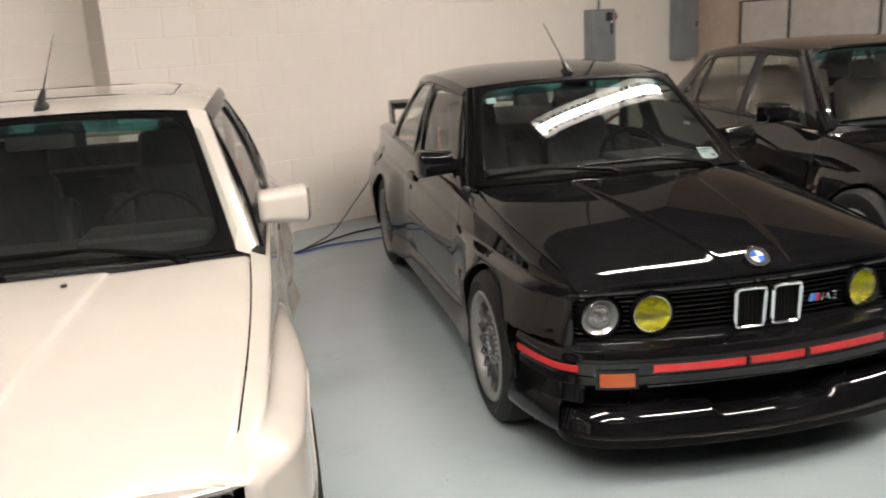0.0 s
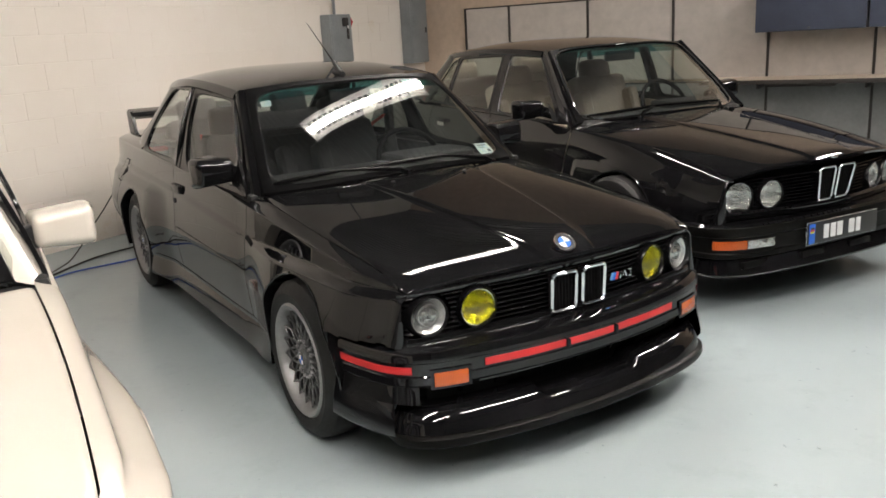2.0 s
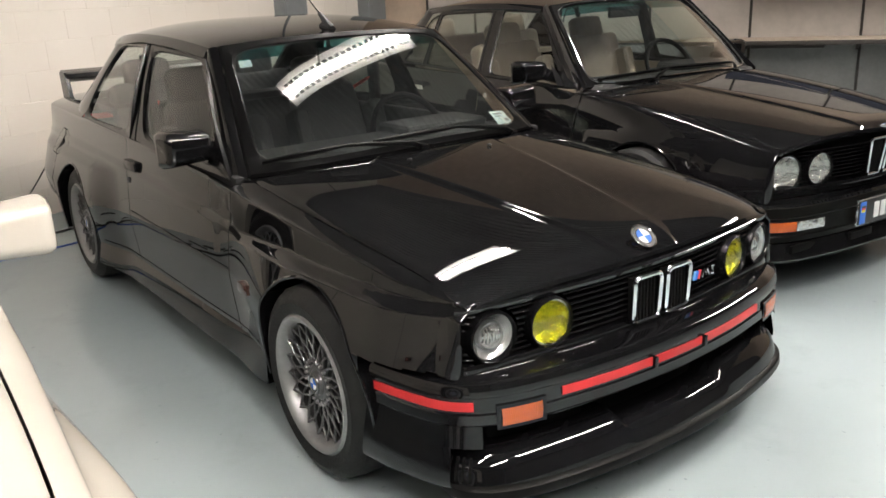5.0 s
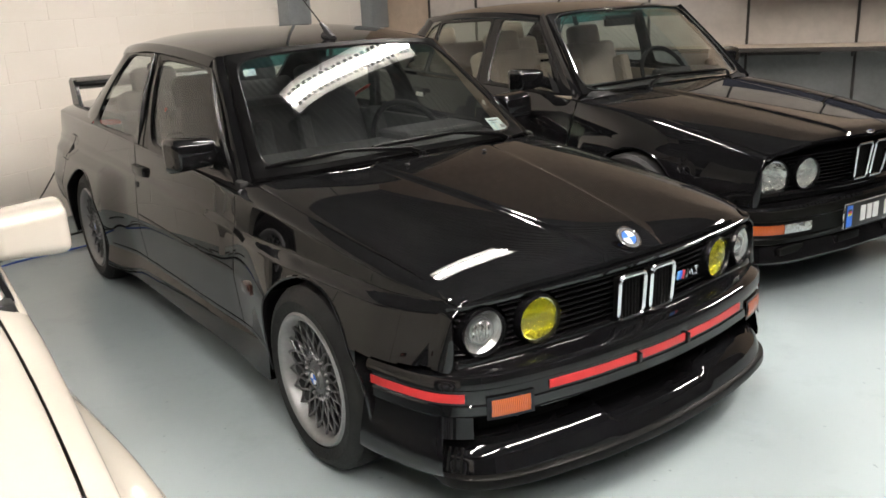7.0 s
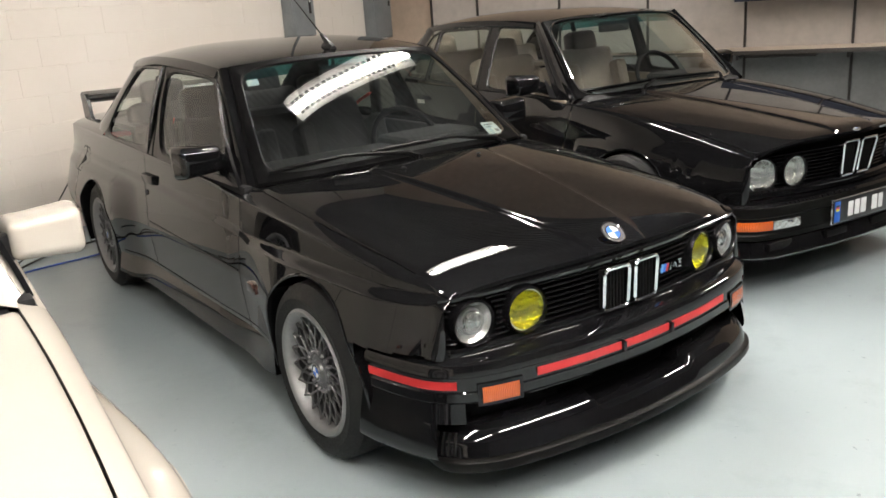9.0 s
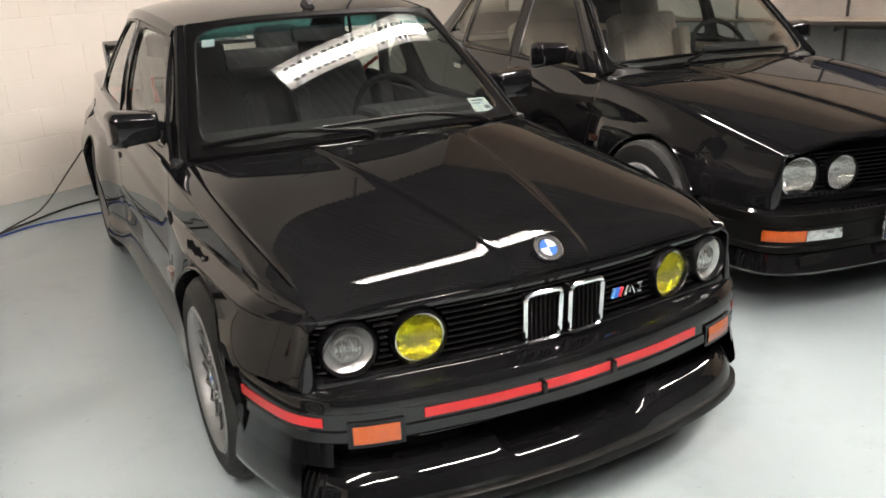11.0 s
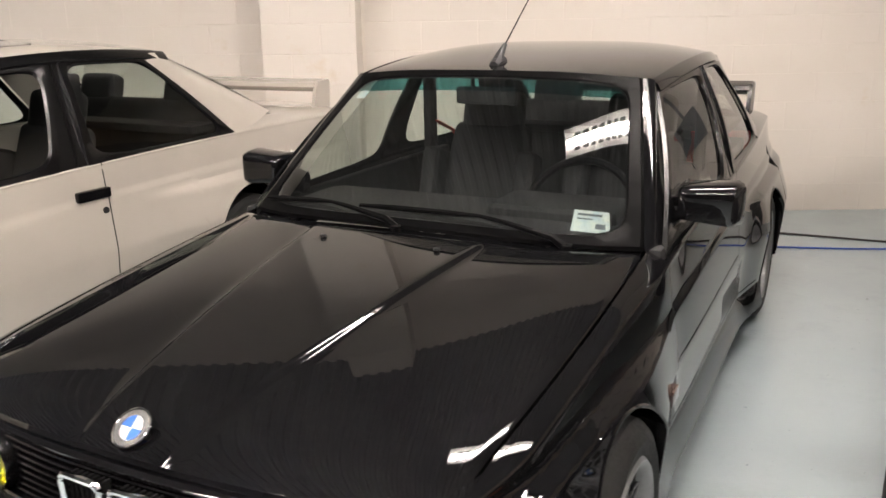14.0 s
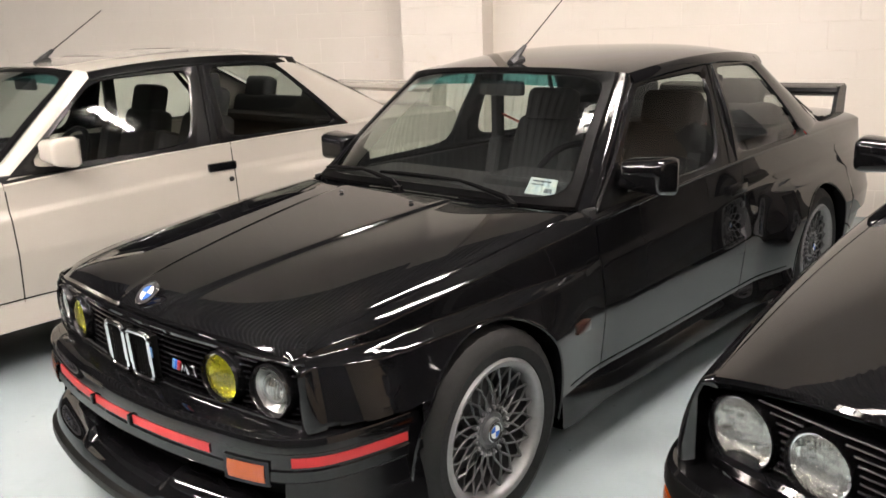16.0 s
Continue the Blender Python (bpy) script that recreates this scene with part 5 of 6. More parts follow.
def sedan(name, m, paint, label):
    """A four-door saloon with a forward-leaning nose. Nose at -y, front axle at y = 0."""
    P = dict(SEDAN)
    fn = car_functions(P)
    side, top, wt, z1, zc, zt = fn
    car = empty(name, m)
    tagged(car, label, "car")
    body = empty("body")
    body.parent = car
    he = poly([(-0.78, 0.622), (0, 0.655), (0.5, 0.665)], 2)
    be = poly([(2.4, 0.64), (3.0, 0.62), (3.6, 0.58)], 2)
    az, ar, wb = P["axle_z"], P["arch_r"], P["wheelbase"]
    for s in (1, -1):
        fl = (lambda v: v) if s > 0 else mirror
        v, f = panel_grid(P, fn, -0.655, 0.49, lambda y: 0.46 if y < -0.30 else 0.23, he, zc, 80, 30, ((0.0, az, ar),))
        nose, nr = v[:44], len(v)
        for q in ((0.08, -0.008), (0.28, -0.015), (0.6, -0.018), (1.0, -0.014), (1.0, 0.08)):
            for x, y, z in nose:
                xi, zi = min(x - 0.012, 0.660), min(z - 0.012, 0.662)
                v.append((lerp(x, xi, q[0]), y + q[1], lerp(z, zi, q[0])))
        f = list(f) + [(j, j + 1, nr + j + 1, nr + j) for j in range(43)] + grid_faces(5, 44, nr)
        solid("front_fender", fl(v), f, paint, body, angle=55)
        for a, b, nm in ((0.497, 1.385, "front_door"), (1.392, 2.27, "rear_door")):
            v, f = panel_grid(P, fn, a, b, lambda y: 0.29, None, zc, 40, 26, ((wb, az, ar),))
            door = solid(nm, fl(v), f, paint, body, angle=30)
            y = 1.27 if a < 1 else 2.08
            h = empty("door_handle")
            h.parent = door
            part("handle_grip", box_bm(0.035, 0.17, 0.026, 0.008, (s * (side(y, 0.81) + 0.012), y, 0.815)), M["satin"], h, "black door handle")
            part("handle_cup", box_bm(0.012, 0.11, 0.05, 0.004, (s * (side(y, 0.79) + 0.001), y, 0.795)), M["chrome"], h)
        v, f = panel_grid(P, fn, 2.277, 2.62, lambda y: 0.29, None, zc, 30, 30, ((wb, az, ar),))
        v2, f2 = panel_grid(P, fn, 2.62, 3.60, lambda y: 0.23 if y < 3.0 else 0.42, be, zt, 60, 30, ((wb, az, ar),))
        solid("quarter_panel", fl(join((v, f), (v2, f2))[0]), join((v, f), (v2, f2))[1], paint, body, angle=30)
        for cy in (0.0, wb):
            v, f = arch_lip(P, fn, cy, az, ar, -12, 192)
            solid("arch_lip", fl(v), f, paint, body)
        v = []
        for i in range(31):
            y = lerp(0.34, 2.28, i / 30)
            x = side(y, 0.29)
            for dx, z in ((-0.03, 0.298), (0.003, 0.295), (0.008, 0.275), (0.006, 0.22), (-0.01, 0.19), (-0.10, 0.185)):
                v.append((x + dx, y, z))
        solid("sill", fl(v), grid_faces(31, 6), paint, body, angle=30)
        v, f = strip_on(side, [(y, 0.52) for y in np.linspace(0.40, 2.24, 24)], 0.030, 0.006)
        solid("side_moulding", fl(v), f, M["trim"], body, "black rubbing strip")
        v, f = strip_on(side, [(y, z1(y) - 0.125) for y in np.linspace(-0.6, 3.5, 50)], 0.008, 0.003)
        solid("shoulder_crease", fl(v), f, paint, body)
        bm = box_bm(0.02, 0.06, 0.028, 0.004, (s * (side(0.42, 0.58) + 0.003), 0.42, 0.58))
        part("side_marker", bm, M["amber_dark"], body)
    # hood
    v, ny, nx = [], 44, 80
    for i in range(ny + 1):
        y = lerp(-0.752, 0.36, (i / ny) ** 1.1)
        for j in range(nx + 1):
            k = lerp(-1, 1, j / nx)
            yy = y + 0.085 * smooth(0.2, -0.75, y) * k * k + 0.10 * smooth(0.1, 0.36, y) * k**4
            x = k * (he(yy) - 0.004)
            z = top(x, yy, zc)
            c = lerp(0.15, 0.30, (yy + 0.75) / 1.1)
            z += 0.008 * (1 - smooth(c - 0.008, c + 0.012, abs(x))) * smooth(-0.76, -0.66, yy)
            v.append((x, yy, z))
    solid("hood", v, grid_faces(ny + 1, nx + 1), paint, body, "glossy flat bonnet", angle=40)
    v = []
    for j in range(nx + 1):
        k = lerp(-1, 1, j / nx)
        yy = -0.752 + 0.083 * k * k
        x = k * (he(yy) - 0.004)
        z = top(x, yy, zc)
        v += [(x, yy, z), (x, yy - 0.006, z - 0.010), (x, yy + 0.004, z - 0.024), (x, yy + 0.05, z - 0.026)]
    solid("hood_lip", v, grid_faces(nx + 1, 4), paint, body)
    roundel(body, Matrix.Translation((0, -0.722, 0.737)) @ Matrix.Rotation(radians(22), 4, "X"), 0.041)
    v = []
    for i in range(33):
        k = lerp(-1, 1, i / 32)
        v += [(k * 0.66, 0.35 + 0.10 * k**4, 0.882 - 0.055 * k * k), (k * 0.66, 0.44 + 0.08 * k * k, 0.880 - 0.025 * k * k)]
    solid("cowl", v, grid_faces(33, 2), paint, body)
    re, rz, lz = poly(P["roof_edge"], 3), poly(P["roof_z"]), poly(P["rail_z"], 3)

    def skin(y, z):
        zb = z1(y)
        return lerp(wt(y) - 0.014, re(y), min(max((z - zb) / (lz(y) - zb), 0), 1.05) ** 1.15)

    low = lambda k: (k * 0.650, 0.42 + 0.055 * k * k + 0.055 * k**6, 0.884 - 0.012 * k * k)
    up = lambda k: (k * 0.535, 0.905 + 0.030 * k * k + 0.035 * k**6, 1.312 - 0.016 * k * k)
    v, nu, nv = [], 24, 14
    for i in range(nu + 1):
        k = lerp(-1, 1, i / nu)
        a, b = low(k), up(k)
        for j in range(nv + 1):
            t = j / nv
            bow = 0.010 * math.sin(math.pi * t)
            v.append((lerp(a[0], b[0], t), lerp(a[1], b[1], t) - bow, lerp(a[2], b[2], t) + bow * 0.8))
    glass = solid("windscreen", v, grid_faces(nu + 1, nv + 1), M["glass"], body, "laminated windscreen with a green top band")
    glass.visible_shadow = False
    band = []
    for i in range(nu + 1):
        for j in (12, 13, 14):
            p = v[i * (nv + 1) + j]
            band.append((p[0], p[1] + 0.004, p[2] - 0.004))
    solid("sun_band", band, grid_faces(nu + 1, 3), M["tint_band"], glass).visible_shadow = False

    def screen(u, w):
        k = lerp(-1, 1, u)
        a, b = low(k), up(k)
        bow = 0.010 * math.sin(math.pi * min(max(w, 0), 1))
        return lerp(a[0], b[0], w), lerp(a[1], b[1], w) - bow, lerp(a[2], b[2], w) + bow * 0.8

    fv, ff = frame_band(screen, (0, -0.65, 0.75), (0.975, 0.955), 9.0, 1.012)
    solid("windscreen_rubber", fv, ff, M["seal"], glass, "black rubber seal")
    ring = []
    for i in range(96):
        g = 2 * math.pi * i / 96
        c, d = math.cos(g), math.sin(g)
        q = (abs(c) ** 9 + abs(d) ** 9) ** (1 / 9)
        ring.append(Vector(screen((c / q * 0.985 + 1) / 2, (d / q * 0.972 + 1) / 2)) + Vector((0, -0.006, 0.008)))
    fv, ff = tube(ring, 0.0042, 6, closed=True)
    solid("windscreen_trim", fv, ff, M["chrome"], glass, "bright metal trim in the seal")
    v, nu, nv = [], 34, 36
    for i in range(nu + 1):
        for j in range(nv + 1):
            k = lerp(-1, 1, j / nv)
            y = lerp(0.912 + 0.07 * k * k, 2.30 + 0.02 * k * k, i / nu)
            x = k * (re(y) + 0.004)
            v.append((x, y, lerp(rz(y), lz(y), abs(k) ** 3.0)))
    solid("roof", v, grid_faces(nu + 1, nv + 1), paint, body, angle=50)
    rl = lambda k: (k * 0.60, 2.84 - 0.07 * k * k, 0.965 - 0.02 * k * k)
    ru = lambda k: (k * 0.515, 2.325 - 0.02 * k * k, 1.300 - 0.025 * k * k)
    v = []
    for i in range(21):
        k = lerp(-1, 1, i / 20)
        for j in range(9):
            t = j / 8
            v.append(tuple(lerp(rl(k)[c], ru(k)[c], t) + (0.010 * math.sin(math.pi * t) if c else 0) for c in range(3)))
    rear = solid("rear_window", v, grid_faces(21, 9), M["glass"], body)
    rear.visible_shadow = False
    fv, ff = tube([rl(lerp(-1, 1, i / 14)) for i in range(15)] + [ru(lerp(1, -1, i / 14)) for i in range(15)], 0.015, 6, closed=True)
    solid("rear_rubber", fv, ff, M["satin"], rear)
    for s in (1, -1):
        fl = (lambda v: v) if s > 0 else mirror
        v = []
        for i in range(11):
            t = i / 10
            a = (lerp(0.712, re(1.0) + 0.004, t), lerp(0.515, 0.99, t), lerp(0.842, 1.295, t))
            b = tuple(lerp(low(1)[k], up(1)[k], t) for k in range(3))
            v += [a, ((a[0] + b[0]) / 2 + 0.020, (a[1] + b[1]) / 2 - 0.020, (a[2] + b[2]) / 2 + 0.012), (b[0] + 0.008, b[1], b[2])]
        solid("front_pillar", fl(v), grid_faces(11, 3), paint, body, angle=60)
        v = []
        for i in range(11):
            t = i / 10
            a = (lerp(0.712, re(1.0) + 0.004, t), lerp(0.515, 0.99, t), lerp(0.842, 1.295, t))
            b = (lerp(0.64, 1.02, t), lerp(0.866, 1.28, t))
            v += [(a[0] + 0.001, a[1], a[2]), (skin(*b) + 0.003, *b)]
        solid("pillar_side", fl(v), grid_faces(11, 2), paint, body, angle=60)
        g1 = ((0.60, 0.866), (1.335, 0.902), (1.340, 1.282), (1.005, 1.268))
        g2 = ((1.43, 0.905), (2.07, 0.928), (2.03, 1.258), (1.425, 1.278))
        g3 = ((2.10, 0.930), (2.40, 0.936), (2.15, 1.225), (2.06, 1.250))
        for g, nm in ((g1, "front_window"), (g2, "rear_side_window"), (g3, "corner_window")):
            v, f = bilinear(*g, 10, 8, lambda y, z: (skin(y, z) - 0.006, y, z))
            w = solid(nm, fl(v), f, M["side_glass"], body)
            w.visible_shadow = False
            pane = lambda a, b, g=g: (lambda y, z: (skin(y, z), y, z))(*[lerp(lerp(g[0][k], g[1][k], a), lerp(g[3][k], g[2][k], a), b) for k in (0, 1)])
            fv, ff = frame_band(pane, (1, 0, 0.2), (0.955, 0.935), 16.0, 1.05, 20, 0.006)
            solid("window_frame", fl(fv), ff, M["satin"], w)
        v, f = bilinear((1.335, 0.885), (1.43, 0.888), (1.425, 1.305), (1.34, 1.305), 4, 8, lambda y, z: (skin(y, z) + 0.004, y, z))
        solid("centre_pillar", fl(v), f, M["satin"], body)
        v = []
        for i in range(25):
            y = lerp(1.0, 2.30, i / 24)
            for dz, dx in ((0.004, 0.002), (-0.010, 0.012), (-0.026, 0.013), (-0.036, 0.004)):
                z = lz(y) + dz
                v.append((skin(y, z) + dx, y, z))
        solid("roof_rail", fl(v), grid_faces(25, 4), paint, body)
        v = []
        for i in range(15):
            t = i / 14
            a = (lerp(2.16, 2.42, t), lerp(1.262, 0.915, t))
            b = tuple(lerp(ru(1)[c], rl(1)[c], t) for c in range(3))
            pa = (skin(*a) + 0.004, *a)
            for j in range(7):
                q = j / 6
                bul = 0.028 * math.sin(math.pi * q)
                v.append((lerp(pa[0], b[0] + 0.012, q) + bul * 0.8, lerp(pa[1], b[1], q) + bul * 0.3, lerp(pa[2], b[2], q) + bul * 0.3))
        solid("rear_pillar", fl(v), grid_faces(15, 7), paint, body, angle=60)
        door_mirror(body, s, (s * 0.675, 0.80, 0.955), paint, (0.19, 0.12, 0.13))
        v = [(skin(y, z) + 0.004, y, z) for y, z in ((0.57, 0.85), (0.69, 0.862), (0.80, 0.99))]
        solid("mirror_base", fl(v), [(0, 1, 2)], M["trim"], body)
    v = []
    for i in range(19):
        y = lerp(2.84, 3.59, i / 18)
        for j in range(25):
            k = lerp(-1, 1, j / 24)
            x = k * (be(y) - 0.004)
            v.append((x, y - 0.05 * k * k * (1 - i / 18), top(x, y, zt)))
    solid("boot_lid", v, grid_faces(19, 25), paint, body)
    part("boot_spoiler", box_bm(1.08, 0.10, 0.016, 0.006, (0, 3.54, 0.920)), M["trim"], body, "black rubber boot spoiler")
    v = []
    for i in range(31):
        k = lerp(-1, 1, i / 30)
        yy = 3.62 - 0.03 * k**4
        v += [(k * 0.60, yy - 0.03, 0.905 - 0.05 * k * k), (k * 0.63, yy - 0.005, 0.86 - 0.03 * k * k), (k * 0.74, yy, 0.55), (k * 0.74, yy, 0.40)]
    solid("tail_panel", v, grid_faces(31, 4), paint, body)
    rp = plan_path([(0, 3.74), (0.4, 3.73), (0.66, 3.70), (0.78, 3.62), (0.825, 3.40), (0.835, 3.10), (0.835, 3.00)])
    v, f = loft(rp, [(0.05, 0.575), (0.004, 0.57), (-0.004, 0.55), (0.0, 0.44), (0.02, 0.33), (0.08, 0.30)], 60, -1.0, 1.0)
    solid("rear_bumper", v, f, M["plastic"], body, "black rear bumper", angle=30)
    # front face
    fp = plan_path([(0, -0.735), (0.15, -0.728), (0.385, -0.690), (0.56, -0.650), (0.64, -0.625), (0.675, -0.59), (0.69, -0.54)])
    # near-black sheet behind the slats, with the shade in its colour
    v, f = loft(fp, [(-0.06, 0.69), (-0.045, 0.66), (-0.045, 0.50), (0.0, 0.495), (0.0, 0.465), (-0.05, 0.45)], 48, -1, 1)
    solid("grille_back", v, f, M["dark"], body)
    v, f = loft(fp, [(-0.02, 0.515), (0.012, 0.508), (0.020, 0.495), (0.016, 0.47), (-0.02, 0.465)], 48, -1, 1)
    solid("lower_valance", v, f, paint, body)
    grille = empty("grille")
    grille.parent = body
    for z in [0.525 + 0.0165 * k for k in range(9)]:
        for a, b in slat_runs(z, ((0.384, 0.578, 0.076), (0.561, 0.572, 0.091)), 0.662):
            v, f = loft(fp, [(-0.03, z + 0.005), (0.0, z + 0.004), (0.002, z), (-0.03, z - 0.003)], max(2, int(30 * (b - a))), fp.s(a), fp.s(b))
            solid("slat", v, f, M["satin"], grille)
    for s in (1, -1):
        kid = empty("kidney_grille")
        kid.parent = body
        cx = 0.072
        top_w, low_w = 0.058, 0.046
        corners = [(-top_w, 0.683), (top_w, 0.683), (low_w - 0.012, 0.515), (-low_w - 0.012, 0.515)]
        pts = []
        for a, b in zip(corners, corners[1:] + corners[:1]):
            for t in (0.08, 0.3, 0.7, 0.92):
                pts.append((lerp(a[0], b[0], t), lerp(a[1], b[1], t)))
        lean = lambda z: -0.752 - (z - 0.52) * 0.14
        v, f = tube([(s * (cx + a), lean(z), z) for a, z in pts], 0.0065, 8, closed=True)
        solid("kidney_frame", v, f, M["chrome"], kid, "chrome kidney surround")
        for q in range(7):
            x = cx - 0.046 + 0.014 * q
            v, f = tube([(s * (x - 0.006), lean(0.52) + 0.012, 0.52), (s * x, lean(0.68) + 0.012, 0.678)], 0.004, 4)
            solid("kidney_slat", v, f, M["dark"], kid)
        head_lamp(body, (s * 0.561, -0.645, 0.572), 0.077, "clear", s * 13)
        head_lamp(body, (s * 0.384, -0.688, 0.578), 0.066, "clear", s * 10)
    # bumper with lamps and plate
    bp = plan_path([(0, -0.805), (0.3, -0.795), (0.55, -0.765), (0.66, -0.728), (0.735, -0.66), (0.775, -0.54), (0.79, -0.40), (0.795, -0.355)])
    v, f = loft(bp, [(-0.09, 0.462), (-0.012, 0.458), (0.0, 0.446), (0.004, 0.43), (0.004, 0.405), (-0.004, 0.398), (-0.004, 0.325), (0.0, 0.318), (-0.004, 0.295), (-0.03, 0.285)], 90, -1, 1)
    solid("front_bumper", v, f, M["lip"], body, "black front bumper", angle=25)
    v, f = loft(bp, [(-0.09, 0.464), (-0.014, 0.461), (-0.002, 0.450)], 90, -1, 1)
    solid("bumper_top", v, f, paint, body)
    for s in (1, -1):
        v, f = loft(bp, [(-0.02, 0.386), (0.002, 0.384), (0.005, 0.365), (0.002, 0.342), (-0.02, 0.340)], 14, bp.s(s * 0.600), bp.s(s * 0.735))
        solid("indicator", v, f, M["amber"], body, "orange indicator lens")
        v, f = loft(bp, [(-0.02, 0.386), (0.002, 0.384), (0.005, 0.365), (0.002, 0.342), (-0.02, 0.340)], 10, bp.s(s * 0.445), bp.s(s * 0.597))
        solid("running_lamp", v, f, M["fluted"], body, "clear running lamp lens")
    v, f = loft(bp, [(-0.03, 0.29), (-0.018, 0.285), (-0.006, 0.24), (0.002, 0.212), (-0.006, 0.200), (-0.07, 0.195)], 80, -0.97, 0.97)
    solid("front_apron", v, f, paint, body, angle=40)
    for x in (-0.55, -0.18, 0.18, 0.55):
        xx, yy, nx_, ny_ = bp(bp.s(x))
        part("apron_slot", box_bm(0.16, 0.02, 0.035, 0.004, (xx, yy + 0.010, 0.262)), M["dark"], body)
    plate = part("number_plate", box_bm(0.52, 0.012, 0.112, 0.004, (0, -0.822, 0.372)), M["plate_black"], body, "black plate with white bars and a blue end")
    part("plate_rim", box_bm(0.528, 0.008, 0.120, 0.004, (0, -0.818, 0.372)), M["fluted"], plate)
    part("plate_band", box_bm(0.042, 0.004, 0.10, 0.001, (-0.234, -0.828, 0.372)), M["blue"], plate)
    for q, mm in enumerate(("plate_black", "red", "yellow_lens")):
        part("plate_flag", box_bm(0.028, 0.003, 0.010, 0.0, (-0.234, -0.8295, 0.400 - 0.010 * q)), M[mm], plate)
    for x, w in ((-0.13, 0.038), (-0.08, 0.038), (-0.03, 0.042), (0.06, 0.042), (0.11, 0.034)):
        part("plate_bar", box_bm(w, 0.004, 0.072, 0.002, (x, -0.8285, 0.372)), M["white_plain"], plate)
    on_glass = lambda u, w: tuple(Vector(screen(u, w)) + Vector((0, -0.012, 0.016)))
    wiper(body, (-0.30, 0.37, 0.888), on_glass(0.40, 0.075), on_glass(0.04, 0.05))
    wiper(body, (0.36, 0.38, 0.884), on_glass(0.84, 0.06), on_glass(0.36, 0.085))
    cab = M["cabin"]
    part("dashboard", box_bm(1.28, 0.40, 0.22, 0.06, (0, 0.64, 0.78), segments=3), cab, body)
    part("dash_hood", box_bm(0.42, 0.22, 0.10, 0.03, (0.36, 0.70, 0.88), segments=3), cab, body)
    steering_wheel(body, (0.36, 0.88, 0.875), 0.19)
    for s in (1, -1):
        seat(body, (s * 0.36, 1.22, 0.40), M["seat_tan"])
        part("door_card", box_bm(0.04, 1.7, 0.42, 0.015, (s * 0.70, 1.40, 0.66)), M["cabin_tan"], body)
    seat(body, (0, 2.06, 0.42), M["seat_tan"], 1.15, True)
    part("parcel_shelf", box_bm(1.2, 0.45, 0.04, 0.01, (0, 2.55, 0.93)), M["cabin_tan"], body)
    part("rear_mirror", box_bm(0.24, 0.03, 0.065, 0.012, (0, 0.93, 1.235)), cab, body)
    for s in (1, -1):
        part("sun_visor", box_bm(0.40, 0.12, 0.016, 0.006, (s * 0.28, 1.02, 1.285)), M["cabin_tan"], body)
    for cy in (0.0, wb):
        for s in (1, -1):
            wheel(car, (s * 0.72, cy, 0.318), s, 0.318, 0.207, 0.225, 16, (M["rim_white"], M["rim_white"]), dish=0.05)
    under(P, fn, body)
    return car


sedan("black_saloon", pose(2.13, 0.52, 0, 0, 0, -4.2), M["black_paint"], "glossy black four-door saloon with tan leather seats")

# ---- along the walls ----
side_wall_u = 3.98


def cubicle_panel(v0, v1, z0, z1, material, label):
    e = empty("wall_panel", ROOM)
    tagged(e, label, "wall panel", "wall panels")
    part("panel", box_bm(0.035, v1 - v0 - 0.024, z1 - z0, 0.006, (side_wall_u - 0.0205, (v0 + v1) / 2, (z0 + z1) / 2)), material, e)
    part("post", box_bm(0.05, 0.022, z1 - z0 + 0.02, 0.003, (side_wall_u - 0.026, v1, (z0 + z1) / 2)), M["standard"], e, "dark slotted metal post")
    part("cap", box_bm(0.042, v1 - v0 - 0.02, 0.016, 0.003, (side_wall_u - 0.022, (v0 + v1) / 2, z1 + 0.005)), M["standard"], e)
    return e


posts = [-0.65, -1.23, -2.19, -3.13, -4.07, -5.01, -5.95, -6.89]
for a, b in zip(posts, posts[1:]):
    tall = 1.70 if b > -3.2 else 2.1
    cubicle_panel(b, a, 0.84, tall, M["panel"], "light warm grey fabric panel between dark posts")
    cubicle_panel(b, a, 0.06, 0.80, M["panel_grey"], "grey fabric panel below the worktop")

bench = empty("work_bench", ROOM)
tagged(bench, "long beige laminate worktop on brackets", "work bench")
part("worktop", box_bm(0.52, 4.0, 0.035, 0.006, (side_wall_u - 0.30, -5.55, 0.832)), M["laminate"], bench)
part("edge_band", box_bm(0.006, 4.0, 0.038, 0.001, (side_wall_u - 0.564, -5.55, 0.832)), M["standard"], bench)
for v_ in (-3.62, -4.55, -5.49, -6.43):
    part("bracket", box_bm(0.40, 0.02, 0.05, 0.003, (side_wall_u - 0.25, v_ - 0.45, 0.785)), M["standard"], bench)
part("drawer_rail", box_bm(0.36, 0.60, 0.03, 0.004, (side_wall_u - 0.33, -4.45, 0.797)), M["standard"], bench)
box_ = part("paper_box", box_bm(0.22, 0.30, 0.05, 0.004, (side_wall_u - 0.25, -5.75, 0.875)), M["laminate"], None)
box_.matrix_basis = ROOM
tagged(box_, "flat cream carton lying on the worktop", "box")

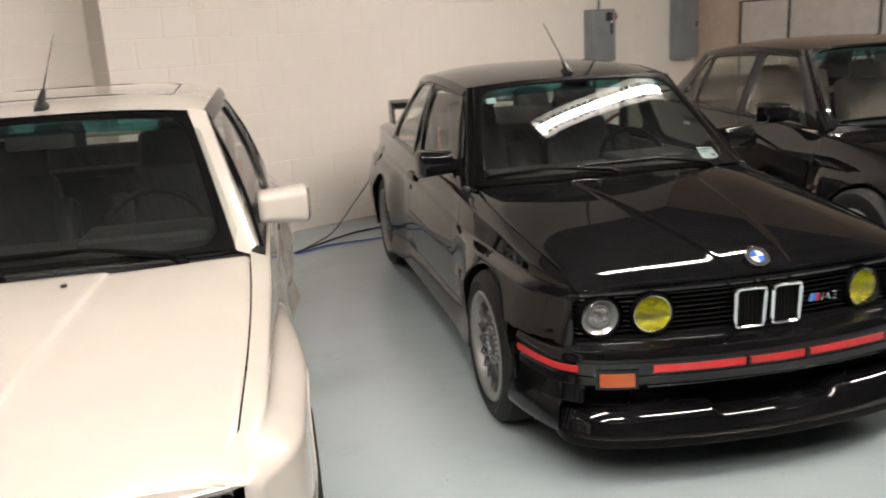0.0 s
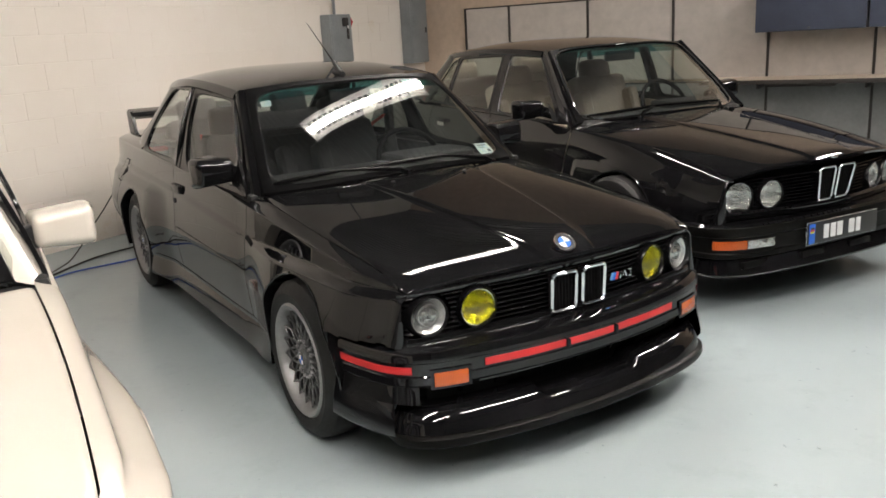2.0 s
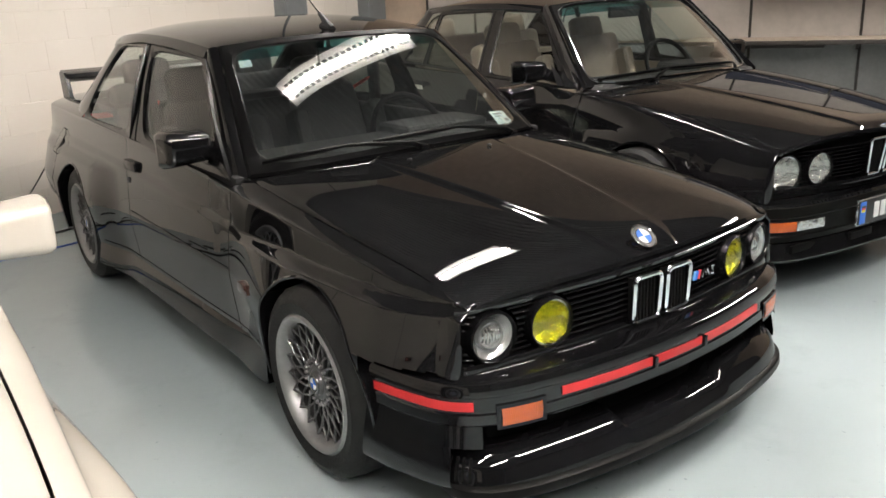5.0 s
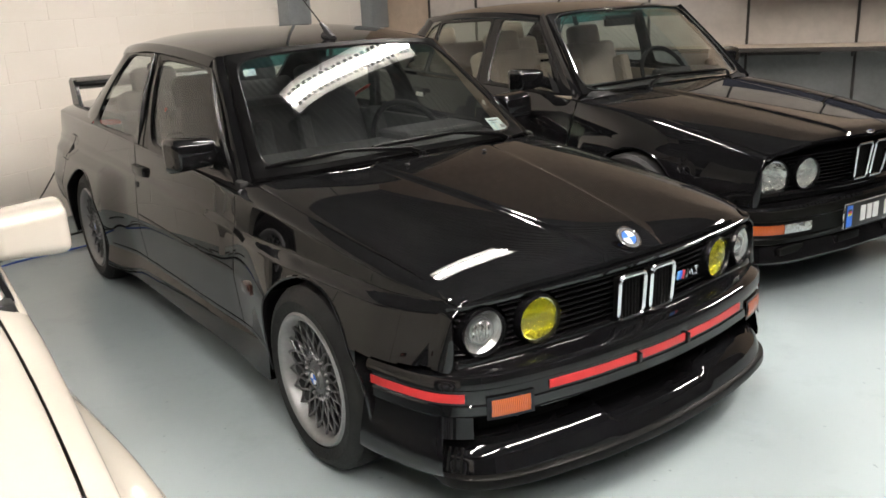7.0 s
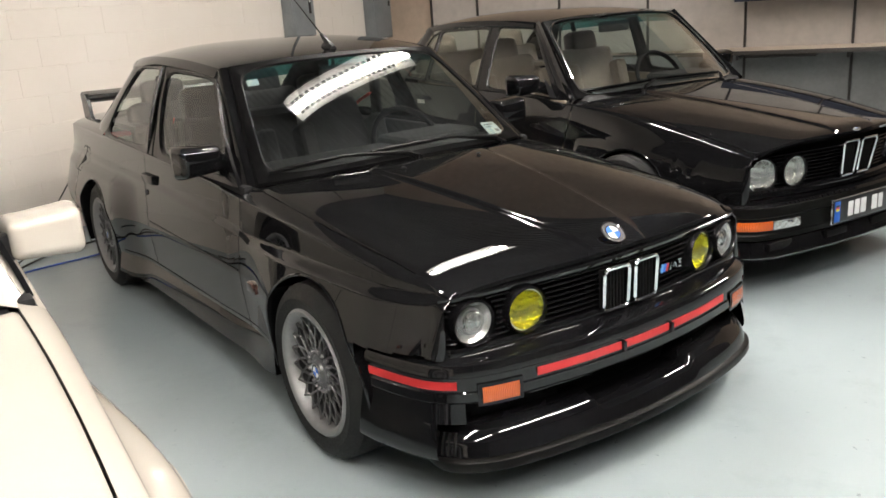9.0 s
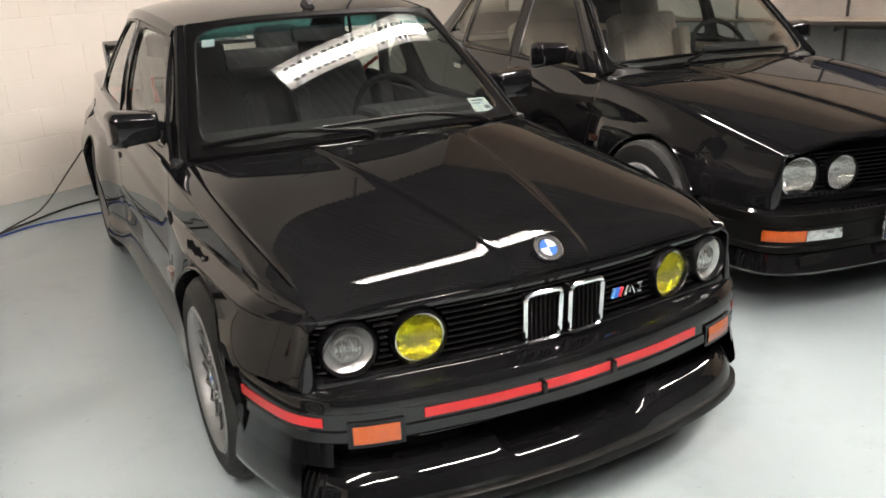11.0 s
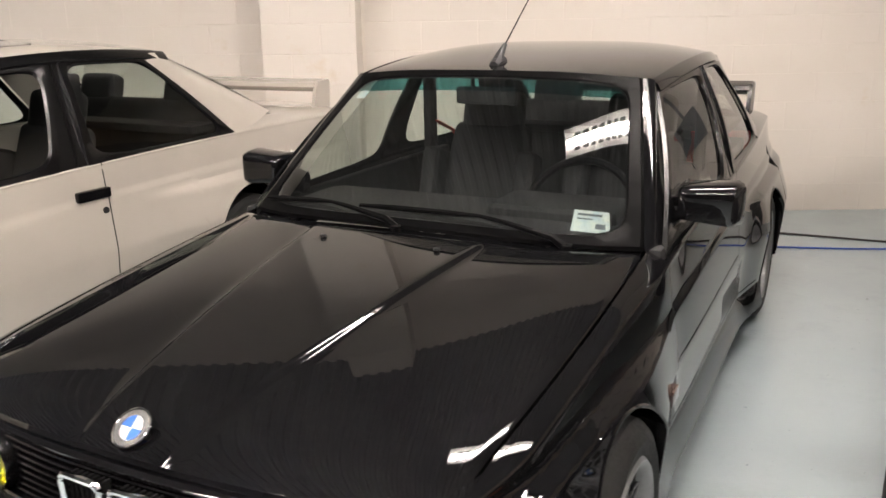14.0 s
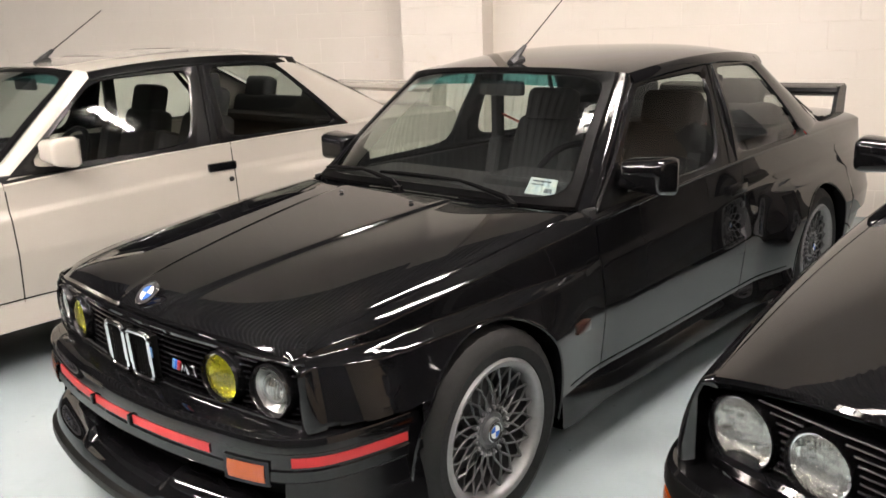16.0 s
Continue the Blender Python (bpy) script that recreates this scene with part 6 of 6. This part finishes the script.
for i, (a, b) in enumerate(((-4.02, -4.97), (-4.98, -5.93), (-5.94, -6.89))):
    c = empty("overhead_cabinet", ROOM)
    tagged(c, "navy fabric-fronted overhead cabinet", "cabinet", "overhead cabinets")
    part("cabinet_body", box_bm(0.36, a - b - 0.006, 0.42, 0.006, (side_wall_u - 0.23, (a + b) / 2, 1.49)), M["standard"], c)
    part("cabinet_door", box_bm(0.02, a - b - 0.012, 0.41, 0.006, (side_wall_u - 0.421, (a + b) / 2, 1.487)), M["navy"], c, "navy flip-up door")
    v, f = lathe([(0, 0.011), (-0.006, 0.010), (-0.007, 0.0)], 12)
    lk = solid("cabinet_lock", v, f, M["standard"], c)
    lk.location = (side_wall_u - 0.431, (a + b) / 2, 1.305)

# switch box and distribution cabinet on the block wall
sw = empty("switch_box", ROOM)
tagged(sw, "grey steel disconnect switch box with red lever", "switch box")
part("case", box_bm(0.35, 0.13, 0.54, 0.008, (2.235, -0.070, 1.43)), M["steel_grey"], sw)
part("cover", box_bm(0.33, 0.012, 0.50, 0.005, (2.235, -0.140, 1.42)), M["steel_grey"], sw)
part("label_plate", box_bm(0.10, 0.004, 0.09, 0.001, (2.30, -0.148, 1.62)), M["plate_black"], sw)
part("warning_plate", box_bm(0.035, 0.004, 0.15, 0.001, (2.335, -0.1485, 1.52)), M["plate_black"], sw)
part("warning_text", box_bm(0.02, 0.003, 0.03, 0.0, (2.335, -0.151, 1.57)), M["white_plain"], sw)
v, f = tube([(2.42, -0.08, 1.56), (2.46, -0.09, 1.58), (2.475, -0.10, 1.62), (2.45, -0.10, 1.66)], 0.012, 8)
solid("lever", v, f, M["red"], sw, "red switch lever")
v, f = tube([(2.235, -0.06, 1.70), (2.235, -0.06, CEIL - 0.02)], 0.016, 10)
solid("conduit", v, f, M["steel_grey"], sw, "grey conduit to the ceiling")
v, f = tube([(2.40, -0.05, 1.16), (2.43, -0.03, 0.95), (2.40, -0.02, 0.85)], 0.007, 6)
solid("lead", v, f, M["cable_black"], sw)
db = empty("distribution_cabinet", ROOM)
tagged(db, "tall grey steel distribution cabinet on the wall", "electrical cabinet")
part("case", box_bm(0.36, 0.14, 1.25, 0.008, (3.70, -0.075, 1.745)), M["steel_grey"], db)
part("door", box_bm(0.33, 0.012, 1.20, 0.005, (3.70, -0.150, 1.745)), M["steel_grey"], db)
part("latch", box_bm(0.02, 0.014, 0.06, 0.003, (3.82, -0.160, 1.50)), M["standard"], db)


def cable(points, r, material, label):
    fx, fy, fz = (curve([(i, p[k]) for i, p in enumerate(points)]) for k in range(3))
    n = (len(points) - 1) * 8
    v, f = tube([(fx(i / 8), fy(i / 8), fz(i / 8)) for i in range(n + 1)], r, 6)
    ob = solid("cable", v, f, material)
    tagged(ob, label, "cable", "cables on the floor")
    return ob


cable([(-1.42, 3.12, 0.008), (-1.2, 3.35, 0.008), (-0.9, 3.62, 0.008), (-0.5, 3.78, 0.008), (0.1, 4.05, 0.008), (0.7, 4.2, 0.008), (1.35, 4.23, 0.008), (2.2, 4.75, 0.008)], 0.007, M["cable_black"], "black power cord lying along the wall")
cable([(-1.40, 3.10, 0.008), (-1.1, 3.28, 0.008), (-0.77, 3.32, 0.008), (-0.2, 3.50, 0.008), (0.4, 3.72, 0.008), (0.76, 3.84, 0.008), (1.35, 4.05, 0.008), (2.0, 4.55, 0.008)], 0.006, M["cable_blue"], "blue cord lying along the wall")
cable([(-1.38, 3.14, 0.012), (-1.15, 3.45, 0.03), (-0.85, 3.70, 0.28), (-0.66, 3.72, 0.52), (-0.62, 3.62, 0.56)], 0.005, M["cable_black"], "thin black lead hanging from the car's tail")
cable([(-1.96, 3.30, 0.008), (-1.86, 3.36, 0.010), (-1.84, 3.24, 0.010), (-1.74, 3.44, 0.010), (-1.70, 3.30, 0.010), (-1.55, 3.38, 0.008)], 0.006, M["cable_black"], "black cord in zigzag folds")
cable([(-1.92, 3.08, 0.008), (-1.7, 3.16, 0.008), (-1.42, 3.12, 0.008)], 0.009, M["cable_black"], "black cord end on the floor")

# ---- painted blocks of the back wall, laid in courses ----
BW, BH, J = 0.40, 0.20, 0.004


def block_mesh(w, h, d, name):
    bm = box_bm(w, d, h, 0.002, (0, 0, 0), segments=1)
    me = bpy.data.meshes.new(name)
    bm.to_mesh(me)
    bm.free()
    me.materials.append(M["block"])
    return me


def lay(parent, u0, u1, v_face, depth, z_top, limit_u):
    """Courses of blocks whose faces lie at v_face. Those past limit_u or too high become one joined part."""
    meshes = {}
    rest = bmesh.new()
    row, z = 0, 0.0
    while z < z_top - 0.01:
        u = u0 - (0.2 if row % 2 else 0.0)
        while u < u1 - 0.01:
            a, b = max(u, u0), min(u + BW, u1)
            w = b - a - J
            if w > 0.02:
                at = ((a + b) / 2, v_face + depth / 2, z + BH / 2)
                if z < 1.95 and limit_u[0] < at[0] < limit_u[1]:
                    key = round(w, 3)
                    if key not in meshes:
                        meshes[key] = block_mesh(w, BH - J, depth, "block")
                    ob = new("block", meshes[key])
                    ob.parent = parent
                    ob.location = (at[0], at[1] + random.uniform(-0.0003, 0.0003), at[2])
                else:
                    box_bm(w, depth, BH - J, 0.0, at, rest)
            u += BW
        z += BH
        row += 1
    ob = part("blocks_beyond", rest, M["block"], parent)
    ob["kind"] = "stuff"


lay(wall, -2.30, U1, 0.0, 0.03, CEIL, (-2.3, 4.1))
lay(wall, U0, -2.98, 0.0, 0.03, CEIL, (-3.8, -2.9))
pil = empty("pilaster", ROOM)
tagged(pil, "cream painted block pilaster standing out from the wall", "pilaster", "", "structure")
part("pilaster_core", box_bm(0.632, 0.35, CEIL, 0, (-2.64, -0.1765, CEIL / 2)), M["mortar"], pil)
lay(pil, -2.96, -2.32, -0.354, 0.366, CEIL, (-4, 0))
